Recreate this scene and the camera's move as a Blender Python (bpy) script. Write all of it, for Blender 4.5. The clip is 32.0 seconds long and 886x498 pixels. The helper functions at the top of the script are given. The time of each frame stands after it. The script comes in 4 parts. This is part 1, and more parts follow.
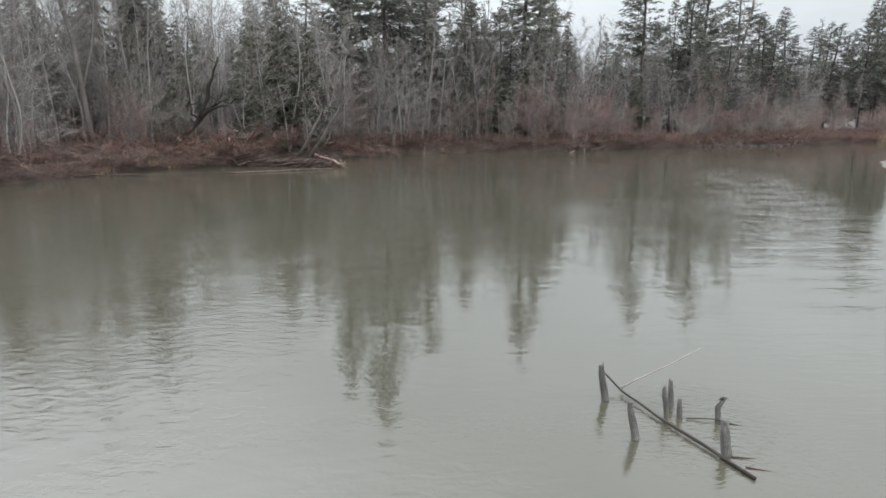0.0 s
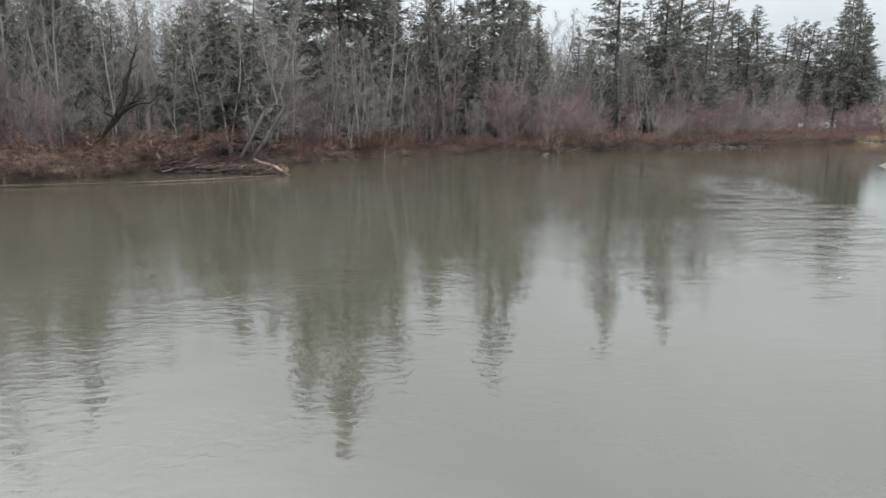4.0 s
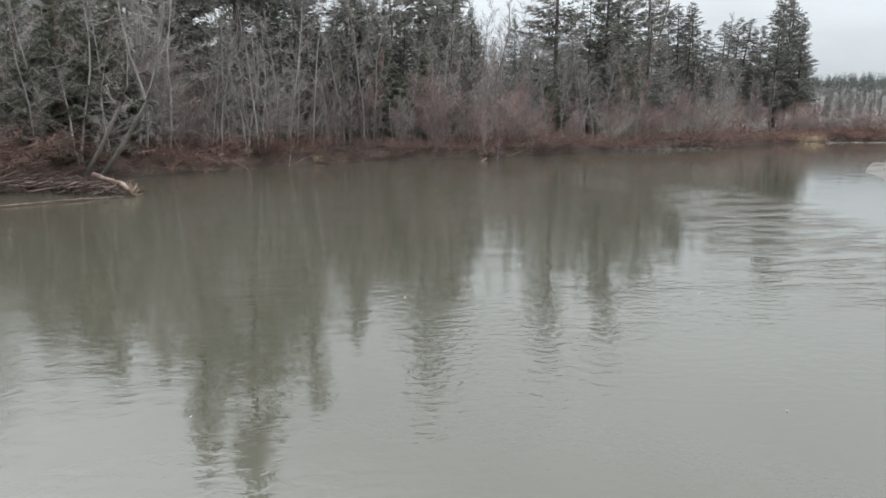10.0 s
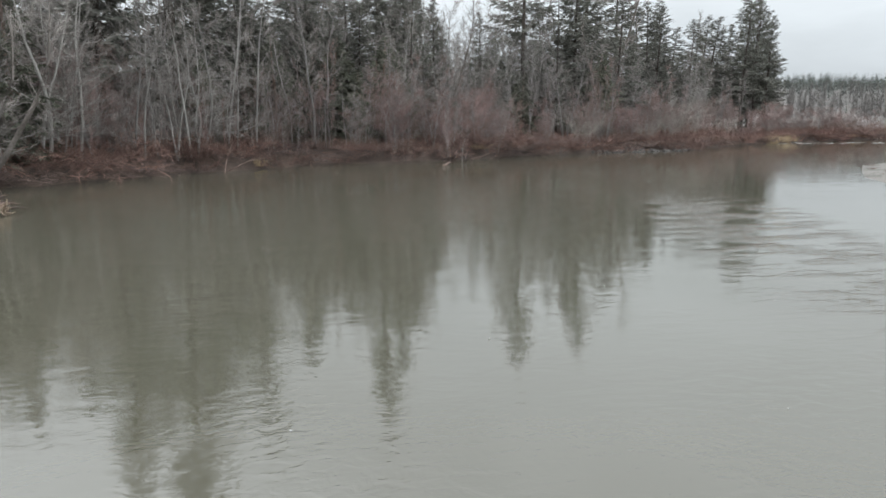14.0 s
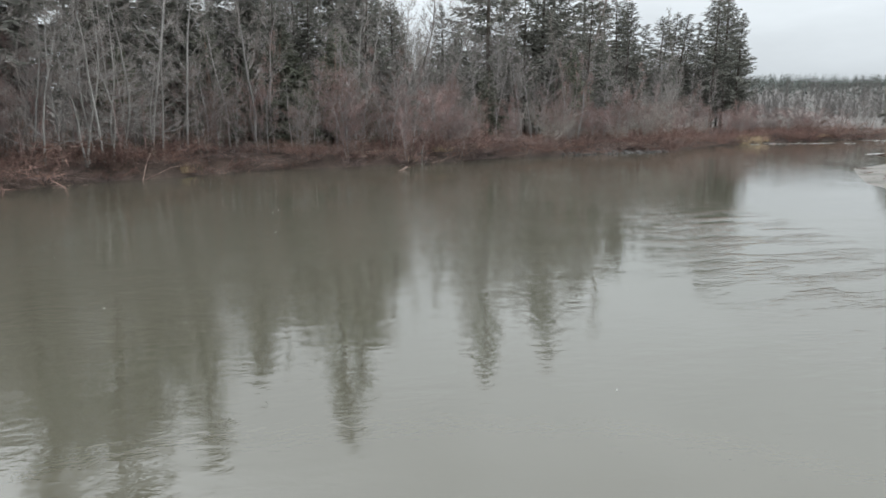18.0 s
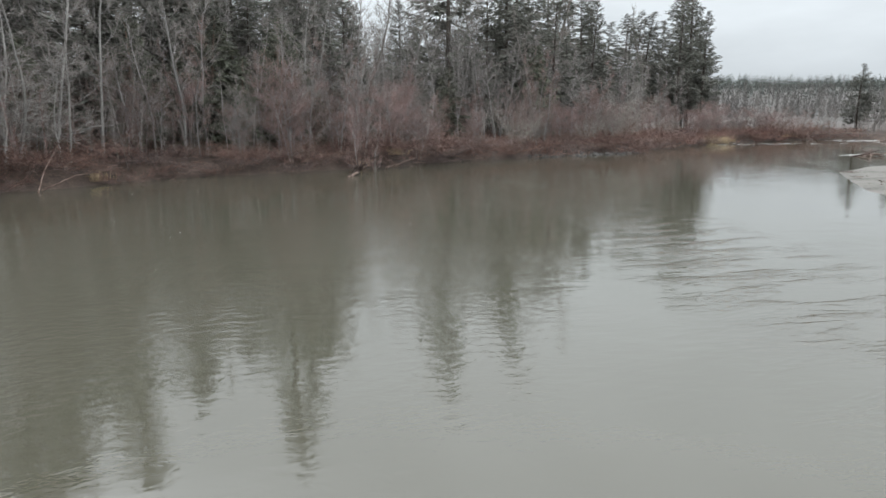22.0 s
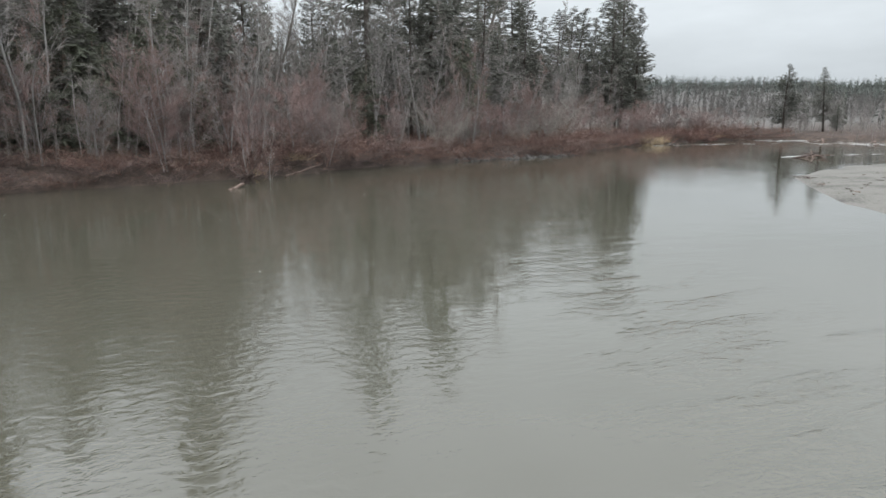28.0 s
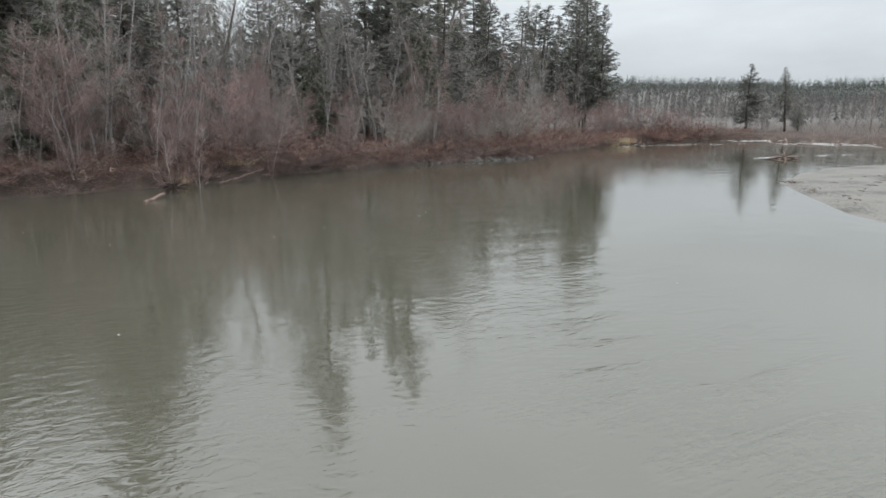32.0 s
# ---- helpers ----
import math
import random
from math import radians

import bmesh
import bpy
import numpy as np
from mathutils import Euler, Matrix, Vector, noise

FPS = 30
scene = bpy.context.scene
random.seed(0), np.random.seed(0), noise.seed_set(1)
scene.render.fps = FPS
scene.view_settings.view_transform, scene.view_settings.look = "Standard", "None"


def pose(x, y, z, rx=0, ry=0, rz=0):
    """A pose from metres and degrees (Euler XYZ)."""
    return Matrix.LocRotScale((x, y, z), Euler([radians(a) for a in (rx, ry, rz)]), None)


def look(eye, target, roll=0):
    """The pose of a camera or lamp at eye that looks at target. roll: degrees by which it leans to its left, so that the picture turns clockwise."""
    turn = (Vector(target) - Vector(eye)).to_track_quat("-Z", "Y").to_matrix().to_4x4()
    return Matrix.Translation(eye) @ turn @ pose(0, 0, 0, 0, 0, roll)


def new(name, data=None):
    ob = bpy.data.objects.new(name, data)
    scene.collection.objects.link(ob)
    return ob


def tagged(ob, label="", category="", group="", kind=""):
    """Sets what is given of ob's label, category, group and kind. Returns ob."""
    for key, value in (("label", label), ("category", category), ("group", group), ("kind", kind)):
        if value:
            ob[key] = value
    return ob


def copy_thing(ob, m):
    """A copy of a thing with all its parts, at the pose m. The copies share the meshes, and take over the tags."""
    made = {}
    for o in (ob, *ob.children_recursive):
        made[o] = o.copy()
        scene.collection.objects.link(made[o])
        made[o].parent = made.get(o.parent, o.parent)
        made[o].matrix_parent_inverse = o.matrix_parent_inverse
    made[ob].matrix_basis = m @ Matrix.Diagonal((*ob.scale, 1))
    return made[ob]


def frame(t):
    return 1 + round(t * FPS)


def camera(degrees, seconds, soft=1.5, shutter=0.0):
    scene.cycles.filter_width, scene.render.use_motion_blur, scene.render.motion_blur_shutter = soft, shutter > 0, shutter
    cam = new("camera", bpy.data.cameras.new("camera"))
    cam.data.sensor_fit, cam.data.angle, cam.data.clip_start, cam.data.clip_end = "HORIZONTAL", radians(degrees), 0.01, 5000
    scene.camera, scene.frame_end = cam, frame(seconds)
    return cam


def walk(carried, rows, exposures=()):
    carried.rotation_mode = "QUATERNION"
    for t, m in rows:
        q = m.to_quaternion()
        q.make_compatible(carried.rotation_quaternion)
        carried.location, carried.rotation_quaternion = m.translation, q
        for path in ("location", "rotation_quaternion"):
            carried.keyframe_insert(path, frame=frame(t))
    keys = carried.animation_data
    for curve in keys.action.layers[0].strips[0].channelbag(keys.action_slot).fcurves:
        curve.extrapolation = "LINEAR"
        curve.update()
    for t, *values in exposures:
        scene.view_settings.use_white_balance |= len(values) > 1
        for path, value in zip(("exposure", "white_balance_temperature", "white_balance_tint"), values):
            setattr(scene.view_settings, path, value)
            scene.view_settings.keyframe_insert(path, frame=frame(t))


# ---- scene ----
import itertools

# Camera: a drone gliding level over the river, turning slowly to the right.
cam = camera(70.0, 32.0, soft=1.6)
FLIGHT = [
    (0, 0.00, -0.00, -0.00), (1, 0.36, 2.57, -0.25), (2, 0.71, 5.20, -1.07),
    (3, 1.03, 7.94, -1.86), (4, 1.37, 10.80, -2.67), (5, 1.77, 13.79, -3.69),
    (6, 2.20, 16.85, -4.84), (7, 2.66, 19.90, -5.98), (8, 3.15, 22.90, -6.93),
    (9, 3.64, 25.74, -7.67), (10, 4.17, 28.45, -8.67), (11, 4.79, 31.04, -9.47),
    (12, 5.44, 33.46, -10.22), (13, 6.04, 35.63, -10.97), (14, 6.67, 37.73, -11.69),
    (15, 7.43, 39.96, -12.33), (16, 8.25, 42.22, -13.11), (17, 9.09, 44.51, -13.89),
    (18, 9.93, 46.75, -14.61), (19, 10.69, 48.84, -15.42), (20, 11.44, 50.84, -16.21),
    (21, 12.25, 52.79, -17.01), (22, 13.13, 54.68, -17.84), (23, 14.17, 56.53, -18.82),
    (24, 15.28, 58.33, -19.84), (25, 16.42, 60.09, -20.75), (26, 17.55, 61.80, -21.72),
    (27, 18.60, 63.43, -22.65), (28, 19.59, 65.02, -23.50), (29, 20.52, 66.55, -24.40),
    (30, 21.43, 68.08, -25.37), (31, 22.35, 69.71, -26.12), (32, 23.26, 71.37, -26.76),
]
walk(cam, [(t, pose(x, y, 6.0, 78.61, 0, yaw)) for t, x, y, yaw in FLIGHT],
     exposures=[(0, 0.0), (20, 0.0), (25, -0.06), (32, -0.10)])

# ---- light: an overcast winter sky ----
world = bpy.data.worlds.new("overcast_sky")
scene.world = world
world.use_nodes = True
wn, wl = world.node_tree.nodes, world.node_tree.links
wn.clear()


def wnode(kind, **kw):
    n = wn.new(kind)
    for k, v in kw.items():
        n.inputs[k].default_value = v
    return n


SKY_LEVEL, SUN_ELEV, SUN_TURN = 1.0, radians(50), radians(-40)
sky = wn.new("ShaderNodeTexSky")
sky.sky_type, sky.sun_disc, sky.sun_elevation, sky.sun_rotation = "NISHITA", False, SUN_ELEV, SUN_TURN
sky.air_density, sky.dust_density = 1.5, 3.0
coord = wn.new("ShaderNodeTexCoord")
split = wn.new("ShaderNodeSeparateXYZ")
wl.new(coord.outputs["Generated"], split.inputs[0])
up = wn.new("ShaderNodeMath")
up.operation, up.use_clamp = "MAXIMUM", True
up.inputs[1].default_value = 0.0
wl.new(split.outputs["Z"], up.inputs[0])
ramp = wn.new("ShaderNodeValToRGB")
wl.new(up.outputs[0], ramp.inputs[0])
ramp.color_ramp.elements[0].position, ramp.color_ramp.elements[0].color = 0.0, (0.605, 0.66, 0.705, 1)
ramp.color_ramp.elements[1].position, ramp.color_ramp.elements[1].color = 1.0, (0.975, 1.0, 1.05, 1)
mid = ramp.color_ramp.elements.new(0.22)
mid.color = (0.655, 0.705, 0.742, 1)
lift = wn.new("ShaderNodeMath")          # overcast skies brighten towards the zenith
lift.operation = "MULTIPLY_ADD"
lift.inputs[1].default_value, lift.inputs[2].default_value = 2.5, 0.90
wl.new(up.outputs[0], lift.inputs[0])
stretch = wn.new("ShaderNodeMapping")
stretch.inputs["Scale"].default_value = (1.6, 1.6, 6.0)
wl.new(coord.outputs["Generated"], stretch.inputs[0])
clouds = wnode("ShaderNodeTexNoise", Scale=1.7, Detail=6.0, Roughness=0.55)
wl.new(stretch.outputs[0], clouds.inputs["Vector"])
shade = wn.new("ShaderNodeMapRange")
for k, v in (("From Min", 0.3), ("From Max", 0.7), ("To Min", 0.88), ("To Max", 1.10)):
    shade.inputs[k].default_value = v
wl.new(clouds.outputs[0], shade.inputs[0])
strength = wn.new("ShaderNodeMath")
strength.operation = "MULTIPLY"
wl.new(lift.outputs[0], strength.inputs[0])
wl.new(shade.outputs[0], strength.inputs[1])
level = wn.new("ShaderNodeMath")
level.operation = "MULTIPLY"
level.inputs[1].default_value = SKY_LEVEL
SUN_WAY = (math.sin(SUN_TURN) * math.cos(SUN_ELEV), math.cos(SUN_TURN) * math.cos(SUN_ELEV), math.sin(SUN_ELEV))
toward = wn.new("ShaderNodeVectorMath")   # the veiled sun's broad glow in the cloud
toward.operation = "DOT_PRODUCT"
toward.inputs[1].default_value = SUN_WAY
wl.new(coord.outputs["Generated"], toward.inputs[0])
glow = wn.new("ShaderNodeMapRange")
glow.interpolation_type = "SMOOTHSTEP"
for k, v in (("From Min", 0.78), ("From Max", 1.0), ("To Min", 1.0), ("To Max", 1.55)):
    glow.inputs[k].default_value = v
wl.new(toward.outputs["Value"], glow.inputs[0])
veiled = wn.new("ShaderNodeMath")
veiled.operation = "MULTIPLY"
wl.new(strength.outputs[0], veiled.inputs[0])
wl.new(glow.outputs[0], veiled.inputs[1])
wl.new(veiled.outputs[0], level.inputs[0])
bg_cloud, bg_sky, both, out = wn.new("ShaderNodeBackground"), wn.new("ShaderNodeBackground"), wn.new("ShaderNodeAddShader"), wn.new("ShaderNodeOutputWorld")
wl.new(ramp.outputs[0], bg_cloud.inputs[0])
wl.new(level.outputs[0], bg_cloud.inputs[1])
wl.new(sky.outputs[0], bg_sky.inputs[0])
bg_sky.inputs[1].default_value = 0.004
wl.new(bg_cloud.outputs[0], both.inputs[0])
wl.new(bg_sky.outputs[0], both.inputs[1])
wl.new(both.outputs[0], out.inputs[0])

sun = new("sun", bpy.data.lights.new("sun", "SUN"))
sun.data.energy, sun.data.angle, sun.data.color = 0.8, radians(30), (1.0, 0.97, 0.93)
sun.matrix_world = look(tuple(90 * c for c in SUN_WAY), (0, 0, 0))


# ---- materials ----
def material(name, colours, scale=3.0, rough=0.85, bump=0.3, detail=6.0, spec=0.3, stretch_z=1.0, per_object=0.15, second=18.0, island=0.0):
    """Two noises, coarse and fine, blend two or three colours; each object and each loose piece varies a little."""
    m = bpy.data.materials.new(name)
    m.use_nodes = True
    n, l = m.node_tree.nodes, m.node_tree.links
    b = n["Principled BSDF"]
    tc = n.new("ShaderNodeTexCoord")
    mp = n.new("ShaderNodeMapping")
    mp.inputs["Scale"].default_value = (1, 1, stretch_z)
    l.new(tc.outputs["Object"], mp.inputs[0])
    big, fine = n.new("ShaderNodeTexNoise"), n.new("ShaderNodeTexNoise")
    big.inputs["Scale"].default_value, fine.inputs["Scale"].default_value = scale, scale * second
    for k in (big, fine):
        k.inputs["Detail"].default_value = detail
        l.new(mp.outputs[0], k.inputs["Vector"])
    mix = n.new("ShaderNodeMath")
    mix.operation = "MULTIPLY_ADD"
    mix.inputs[1].default_value = 0.45
    l.new(fine.outputs[0], mix.inputs[0])
    half = n.new("ShaderNodeMath")
    half.operation = "MULTIPLY"
    half.inputs[1].default_value = 0.55
    l.new(big.outputs[0], half.inputs[0])
    l.new(half.outputs[0], mix.inputs[2])
    r = n.new("ShaderNodeValToRGB")
    l.new(mix.outputs[0], r.inputs[0])
    e = r.color_ramp.elements
    e[0].position, e[0].color = 0.36, (*colours[0], 1)
    e[1].position, e[1].color = 0.64, (*colours[-1], 1)
    if len(colours) > 2:
        e.new(0.5).color = (*colours[1], 1)
    hs = n.new("ShaderNodeHueSaturation")
    l.new(r.outputs[0], hs.inputs["Color"])
    info = n.new("ShaderNodeObjectInfo")
    vary = n.new("ShaderNodeMapRange")
    vary.inputs["To Min"].default_value, vary.inputs["To Max"].default_value = 1 - per_object, 1 + per_object
    l.new(info.outputs["Random"], vary.inputs[0])
    value = vary.outputs[0]
    if island:
        geo = n.new("ShaderNodeNewGeometry")
        iv = n.new("ShaderNodeMapRange")
        iv.inputs["To Min"].default_value, iv.inputs["To Max"].default_value = 1 - island, 1 + island
        l.new(geo.outputs["Random Per Island"], iv.inputs[0])
        mu = n.new("ShaderNodeMath")
        mu.operation = "MULTIPLY"
        l.new(value, mu.inputs[0])
        l.new(iv.outputs[0], mu.inputs[1])
        value = mu.outputs[0]
    l.new(value, hs.inputs["Value"])
    l.new(hs.outputs[0], b.inputs["Base Color"])
    b.inputs["Roughness"].default_value = rough
    b.inputs["Specular IOR Level"].default_value = spec
    if bump:
        bp = n.new("ShaderNodeBump")
        bp.inputs["Strength"].default_value, bp.inputs["Distance"].default_value = bump, 0.1
        l.new(mix.outputs[0], bp.inputs["Height"])
        l.new(bp.outputs[0], b.inputs["Normal"])
    return m


BARK_ALDER = material("alder_bark", [(0.15, 0.142, 0.134), (0.26, 0.25, 0.237), (0.40, 0.385, 0.365)], 0.6, stretch_z=0.5, per_object=0.25)
BARK_WHITE = material("pale_alder_bark", [(0.20, 0.19, 0.178), (0.32, 0.307, 0.287), (0.43, 0.415, 0.39)], 0.9, stretch_z=0.6, per_object=0.2)
BARK_GREY = material("cottonwood_bark", [(0.09, 0.078, 0.068), (0.165, 0.148, 0.132), (0.23, 0.21, 0.19)], 0.8, stretch_z=0.25, bump=0.6)
BARK_DARK = material("fir_bark", [(0.045, 0.038, 0.032), (0.10, 0.085, 0.07)], 0.9, stretch_z=0.3)
BARK_RED = material("cedar_bark", [(0.16, 0.115, 0.09), (0.28, 0.21, 0.17)], 0.9, stretch_z=0.2)
TWIG_GREY = material("alder_twigs", [(0.180, 0.162, 0.148), (0.320, 0.294, 0.270)], 0.25, bump=0, island=0.25, per_object=0.22)
TWIG_PINK = material("red_twigs", [(0.180, 0.122, 0.110), (0.318, 0.224, 0.204)], 0.25, bump=0, island=0.25, per_object=0.22)
TWIG_PALE = material("willow_twigs", [(0.20, 0.185, 0.16), (0.32, 0.30, 0.265)], 0.25, bump=0, island=0.25, per_object=0.15)
STEM_RUST = material("bramble_stems", [(0.098, 0.061, 0.050), (0.230, 0.145, 0.118)], 0.4, bump=0, island=0.35, per_object=0.3)
STEM_RED = material("red_brier_stems", [(0.172, 0.099, 0.083), (0.315, 0.184, 0.153)], 0.4, bump=0, island=0.35, per_object=0.25)
STEM_TAN = material("withered_stems", [(0.115, 0.083, 0.070), (0.235, 0.176, 0.150)], 0.4, bump=0, island=0.35, per_object=0.3)
STEM_WINE = material("brier_stems", [(0.095, 0.070, 0.064), (0.205, 0.158, 0.145)], 0.4, bump=0, island=0.35, per_object=0.3)
# needle colours are lifted and greyed, with the haze over the woods mixed in
NEEDLES = material("fir_needles", [(0.122, 0.125, 0.108), (0.195, 0.196, 0.170)], 0.35, bump=0, island=0.15, per_object=0.2)
NEEDLES_OLIVE = material("cedar_foliage", [(0.080, 0.088, 0.064), (0.140, 0.148, 0.106)], 0.35, bump=0, island=0.15, per_object=0.2)
SNAG_BARK = material("wet_black_bark", [(0.018, 0.015, 0.012), (0.05, 0.042, 0.034)], 0.9, stretch_z=0.5)
DRIFTWOOD = material("driftwood", [(0.075, 0.050, 0.041), (0.155, 0.108, 0.088), (0.27, 0.21, 0.18)], 1.2, stretch_z=0.5, per_object=0.3)
PEELED = material("peeled_roots", [(0.15, 0.11, 0.08), (0.26, 0.20, 0.145), (0.38, 0.31, 0.23)], 1.5, bump=0.5)
DRIFT_DARK = material("wet_wood", [(0.040, 0.028, 0.023), (0.115, 0.082, 0.068)], 1.2, rough=0.6, per_object=0.3)
PILE_WOOD = material("weathered_pile", [(0.055, 0.052, 0.048), (0.15, 0.145, 0.135), (0.29, 0.28, 0.26)], 5.0, stretch_z=0.15, rough=0.8, bump=0.8)
GRASS_DRY = material("dry_grass", [(0.26, 0.19, 0.11), (0.42, 0.33, 0.21)], 0.6, bump=0, island=0.3, per_object=0.2)
# greyed and lifted twig colour that takes in the haze over the back woods
TWIG_FAR = material("far_twigs", [(0.168, 0.156, 0.147), (0.275, 0.258, 0.243)], 0.05, bump=0, island=0.3, per_object=0)
TWIG_HILL = material("slope_twigs", [(0.115, 0.108, 0.102), (0.165, 0.156, 0.148)], 0.05, bump=0, island=0.15, per_object=0)
NEEDLES_FAR = material("ridge_needles", [(0.072, 0.082, 0.074), (0.115, 0.126, 0.112)], 0.05, bump=0, island=0.15, per_object=0)
FOAM = material("river_foam", [(0.30, 0.31, 0.30), (0.50, 0.51, 0.50)], 2.0, rough=0.6, bump=0.2)
STONE = material("bank_stone", [(0.035, 0.033, 0.031), (0.10, 0.095, 0.09), (0.17, 0.16, 0.15)], 0.8, bump=0.6, per_object=0.3)


# ---- the river's course and the ground ----
BANK = [(-75, -120), (-60, -20), (-50, 30), (-44, 55), (-41, 66), (-38, 78), (-32, 90), (-24, 101), (-15, 110), (-6, 119), (4, 127), (16, 132),
        (28, 137), (40, 144), (54, 151), (70, 157), (85, 160.5), (91, 167), (100, 175), (112, 186), (130, 195), (150, 205), (184, 219), (203, 227),
        (217, 207), (216, 187), (211, 173), (214, 145), (232, 100), (285, 50), (420, -60)]
BAR = [(58, -160), (50, -20), (49, 40), (53, 68), (60, 86), (66, 95.5), (74, 103.5), (77.5, 108), (84, 113.5), (93, 118), (108, 123), (121, 123.5),
       (140, 116), (165, 92), (200, 55), (240, 10), (330, -90)]


def chain(points):
    p = np.array(points, float)
    seg = np.diff(p, axis=0)
    return p, seg, np.hypot(seg[:, 0], seg[:, 1])


def signed(points, side, x, y):
    """Distance from a shore, positive on its land."""
    p, seg, length = chain(points)
    best, sign = np.full(x.shape, 1e9), np.ones(x.shape)
    for a, s, n in zip(p, seg, length):
        u = np.clip(((x - a[0]) * s[0] + (y - a[1]) * s[1]) / n**2, 0, 1)
        dx, dy = x - a[0] - u * s[0], y - a[1] - u * s[1]
        d = np.hypot(dx, dy)
        near = d < best - 1e-7
        best = np.where(near, d, best)
        sign = np.where(near, np.sign(s[0] * dy - s[1] * dx), sign)
    return best * sign * side


def ease(v, a, b):
    u = np.clip((v - a) / (b - a), 0, 1)
    return u * u * (3 - 2 * u)


def rough(x, y, size, seed):
    """Smooth wavy unevenness about -1 to 1."""
    r = np.random.RandomState(seed)
    out = 0
    for k in range(7):
        a, f = r.uniform(0, 6.28), r.uniform(0.6, 2.2) / size
        out = out + np.sin((x * np.cos(a) + y * np.sin(a)) * f + r.uniform(0, 6.28))
    return out / 3.0


def height(x, y):
    x, y = np.asarray(x, float), np.asarray(y, float)
    d = signed(BANK, 1, x, y) + 1.1 * rough(x, y, 3.0, 3) + 0.5 * rough(x, y, 1.1, 4)
    left = -1.4 + 1.35 * ease(d, -5, 0) + 1.75 * ease(d, -0.2, 3.4) + 0.8 * ease(d, 3, 16) + 0.22 * rough(x, y, 2.0, 5) * ease(d, 0, 3) + 3 * ease(d, 30, 120)
    e = 0.1 + signed(BAR, -1, x, y) + 0.5 * rough(x, y, 2.5, 6)
    right = -1.4 + 1.4 * ease(e, -9, 0) + 0.22 * ease(e, -0.6, 2.2) + 0.45 * ease(e, 1, 16) + 1.0 * ease(e, 14, 60) + 0.05 * rough(x, y, 2.2, 7) * ease(e, 0, 3)
    bearing = np.degrees(np.arctan2(x - 20, y - 70))
    hill = 43 * ease(y + 0.25 * x, 400, 780) * (0.86 + 0.14 * rough(x, y, 260, 8)) * (1 - 0.34 * ease(bearing, 52, 58) * (bearing < 170))
    hill = np.maximum(hill, (56 + 9 * rough(x, y, 190, 9)) * ease(np.hypot(x - 20, y - 70), 1000, 1250) * ease(bearing, 40, 50) * (bearing < 120))
    return np.maximum(left, right) + hill * (d > 0)


def spaced(a, b, step, far):
    inner = np.arange(a, b + step, step)
    out, lo, hi = list(inner), [], []
    d, s = step, step
    while d < far:
        s *= 1.22
        d += s
        lo.append(a - d)
        hi.append(b + d)
    return np.array(lo[::-1] + out + hi)


def mesh_from(name, verts, faces, mat):
    me = bpy.data.meshes.new(name)
    v = np.asarray(verts, np.float32)
    sizes = np.fromiter((len(f) for f in faces), np.int32, len(faces))
    flat = np.fromiter(itertools.chain.from_iterable(faces), np.int32, int(sizes.sum()))
    me.vertices.add(len(v))
    me.vertices.foreach_set("co", v.ravel())
    me.loops.add(len(flat))
    me.loops.foreach_set("vertex_index", flat)
    me.polygons.add(len(sizes))
    me.polygons.foreach_set("loop_start", np.concatenate([[0], np.cumsum(sizes)[:-1]]).astype(np.int32))
    me.materials.append(mat)
    me.update(calc_edges=True)
    return me


def sheet(name, xs, ys, fn, mat):
    gx, gy = np.meshgrid(xs, ys, indexing="ij")
    v = np.stack([gx, gy, fn(gx, gy)], -1).reshape(-1, 3)
    i, j = np.meshgrid(np.arange(len(xs) - 1), np.arange(len(ys) - 1), indexing="ij")
    a = (i * len(ys) + j).ravel()
    q = np.stack([a, a + len(ys), a + len(ys) + 1, a + 1], -1)
    me = mesh_from(name, v, q.tolist(), mat)
    me.polygons.foreach_set("use_smooth", [True] * len(me.polygons))
    return me


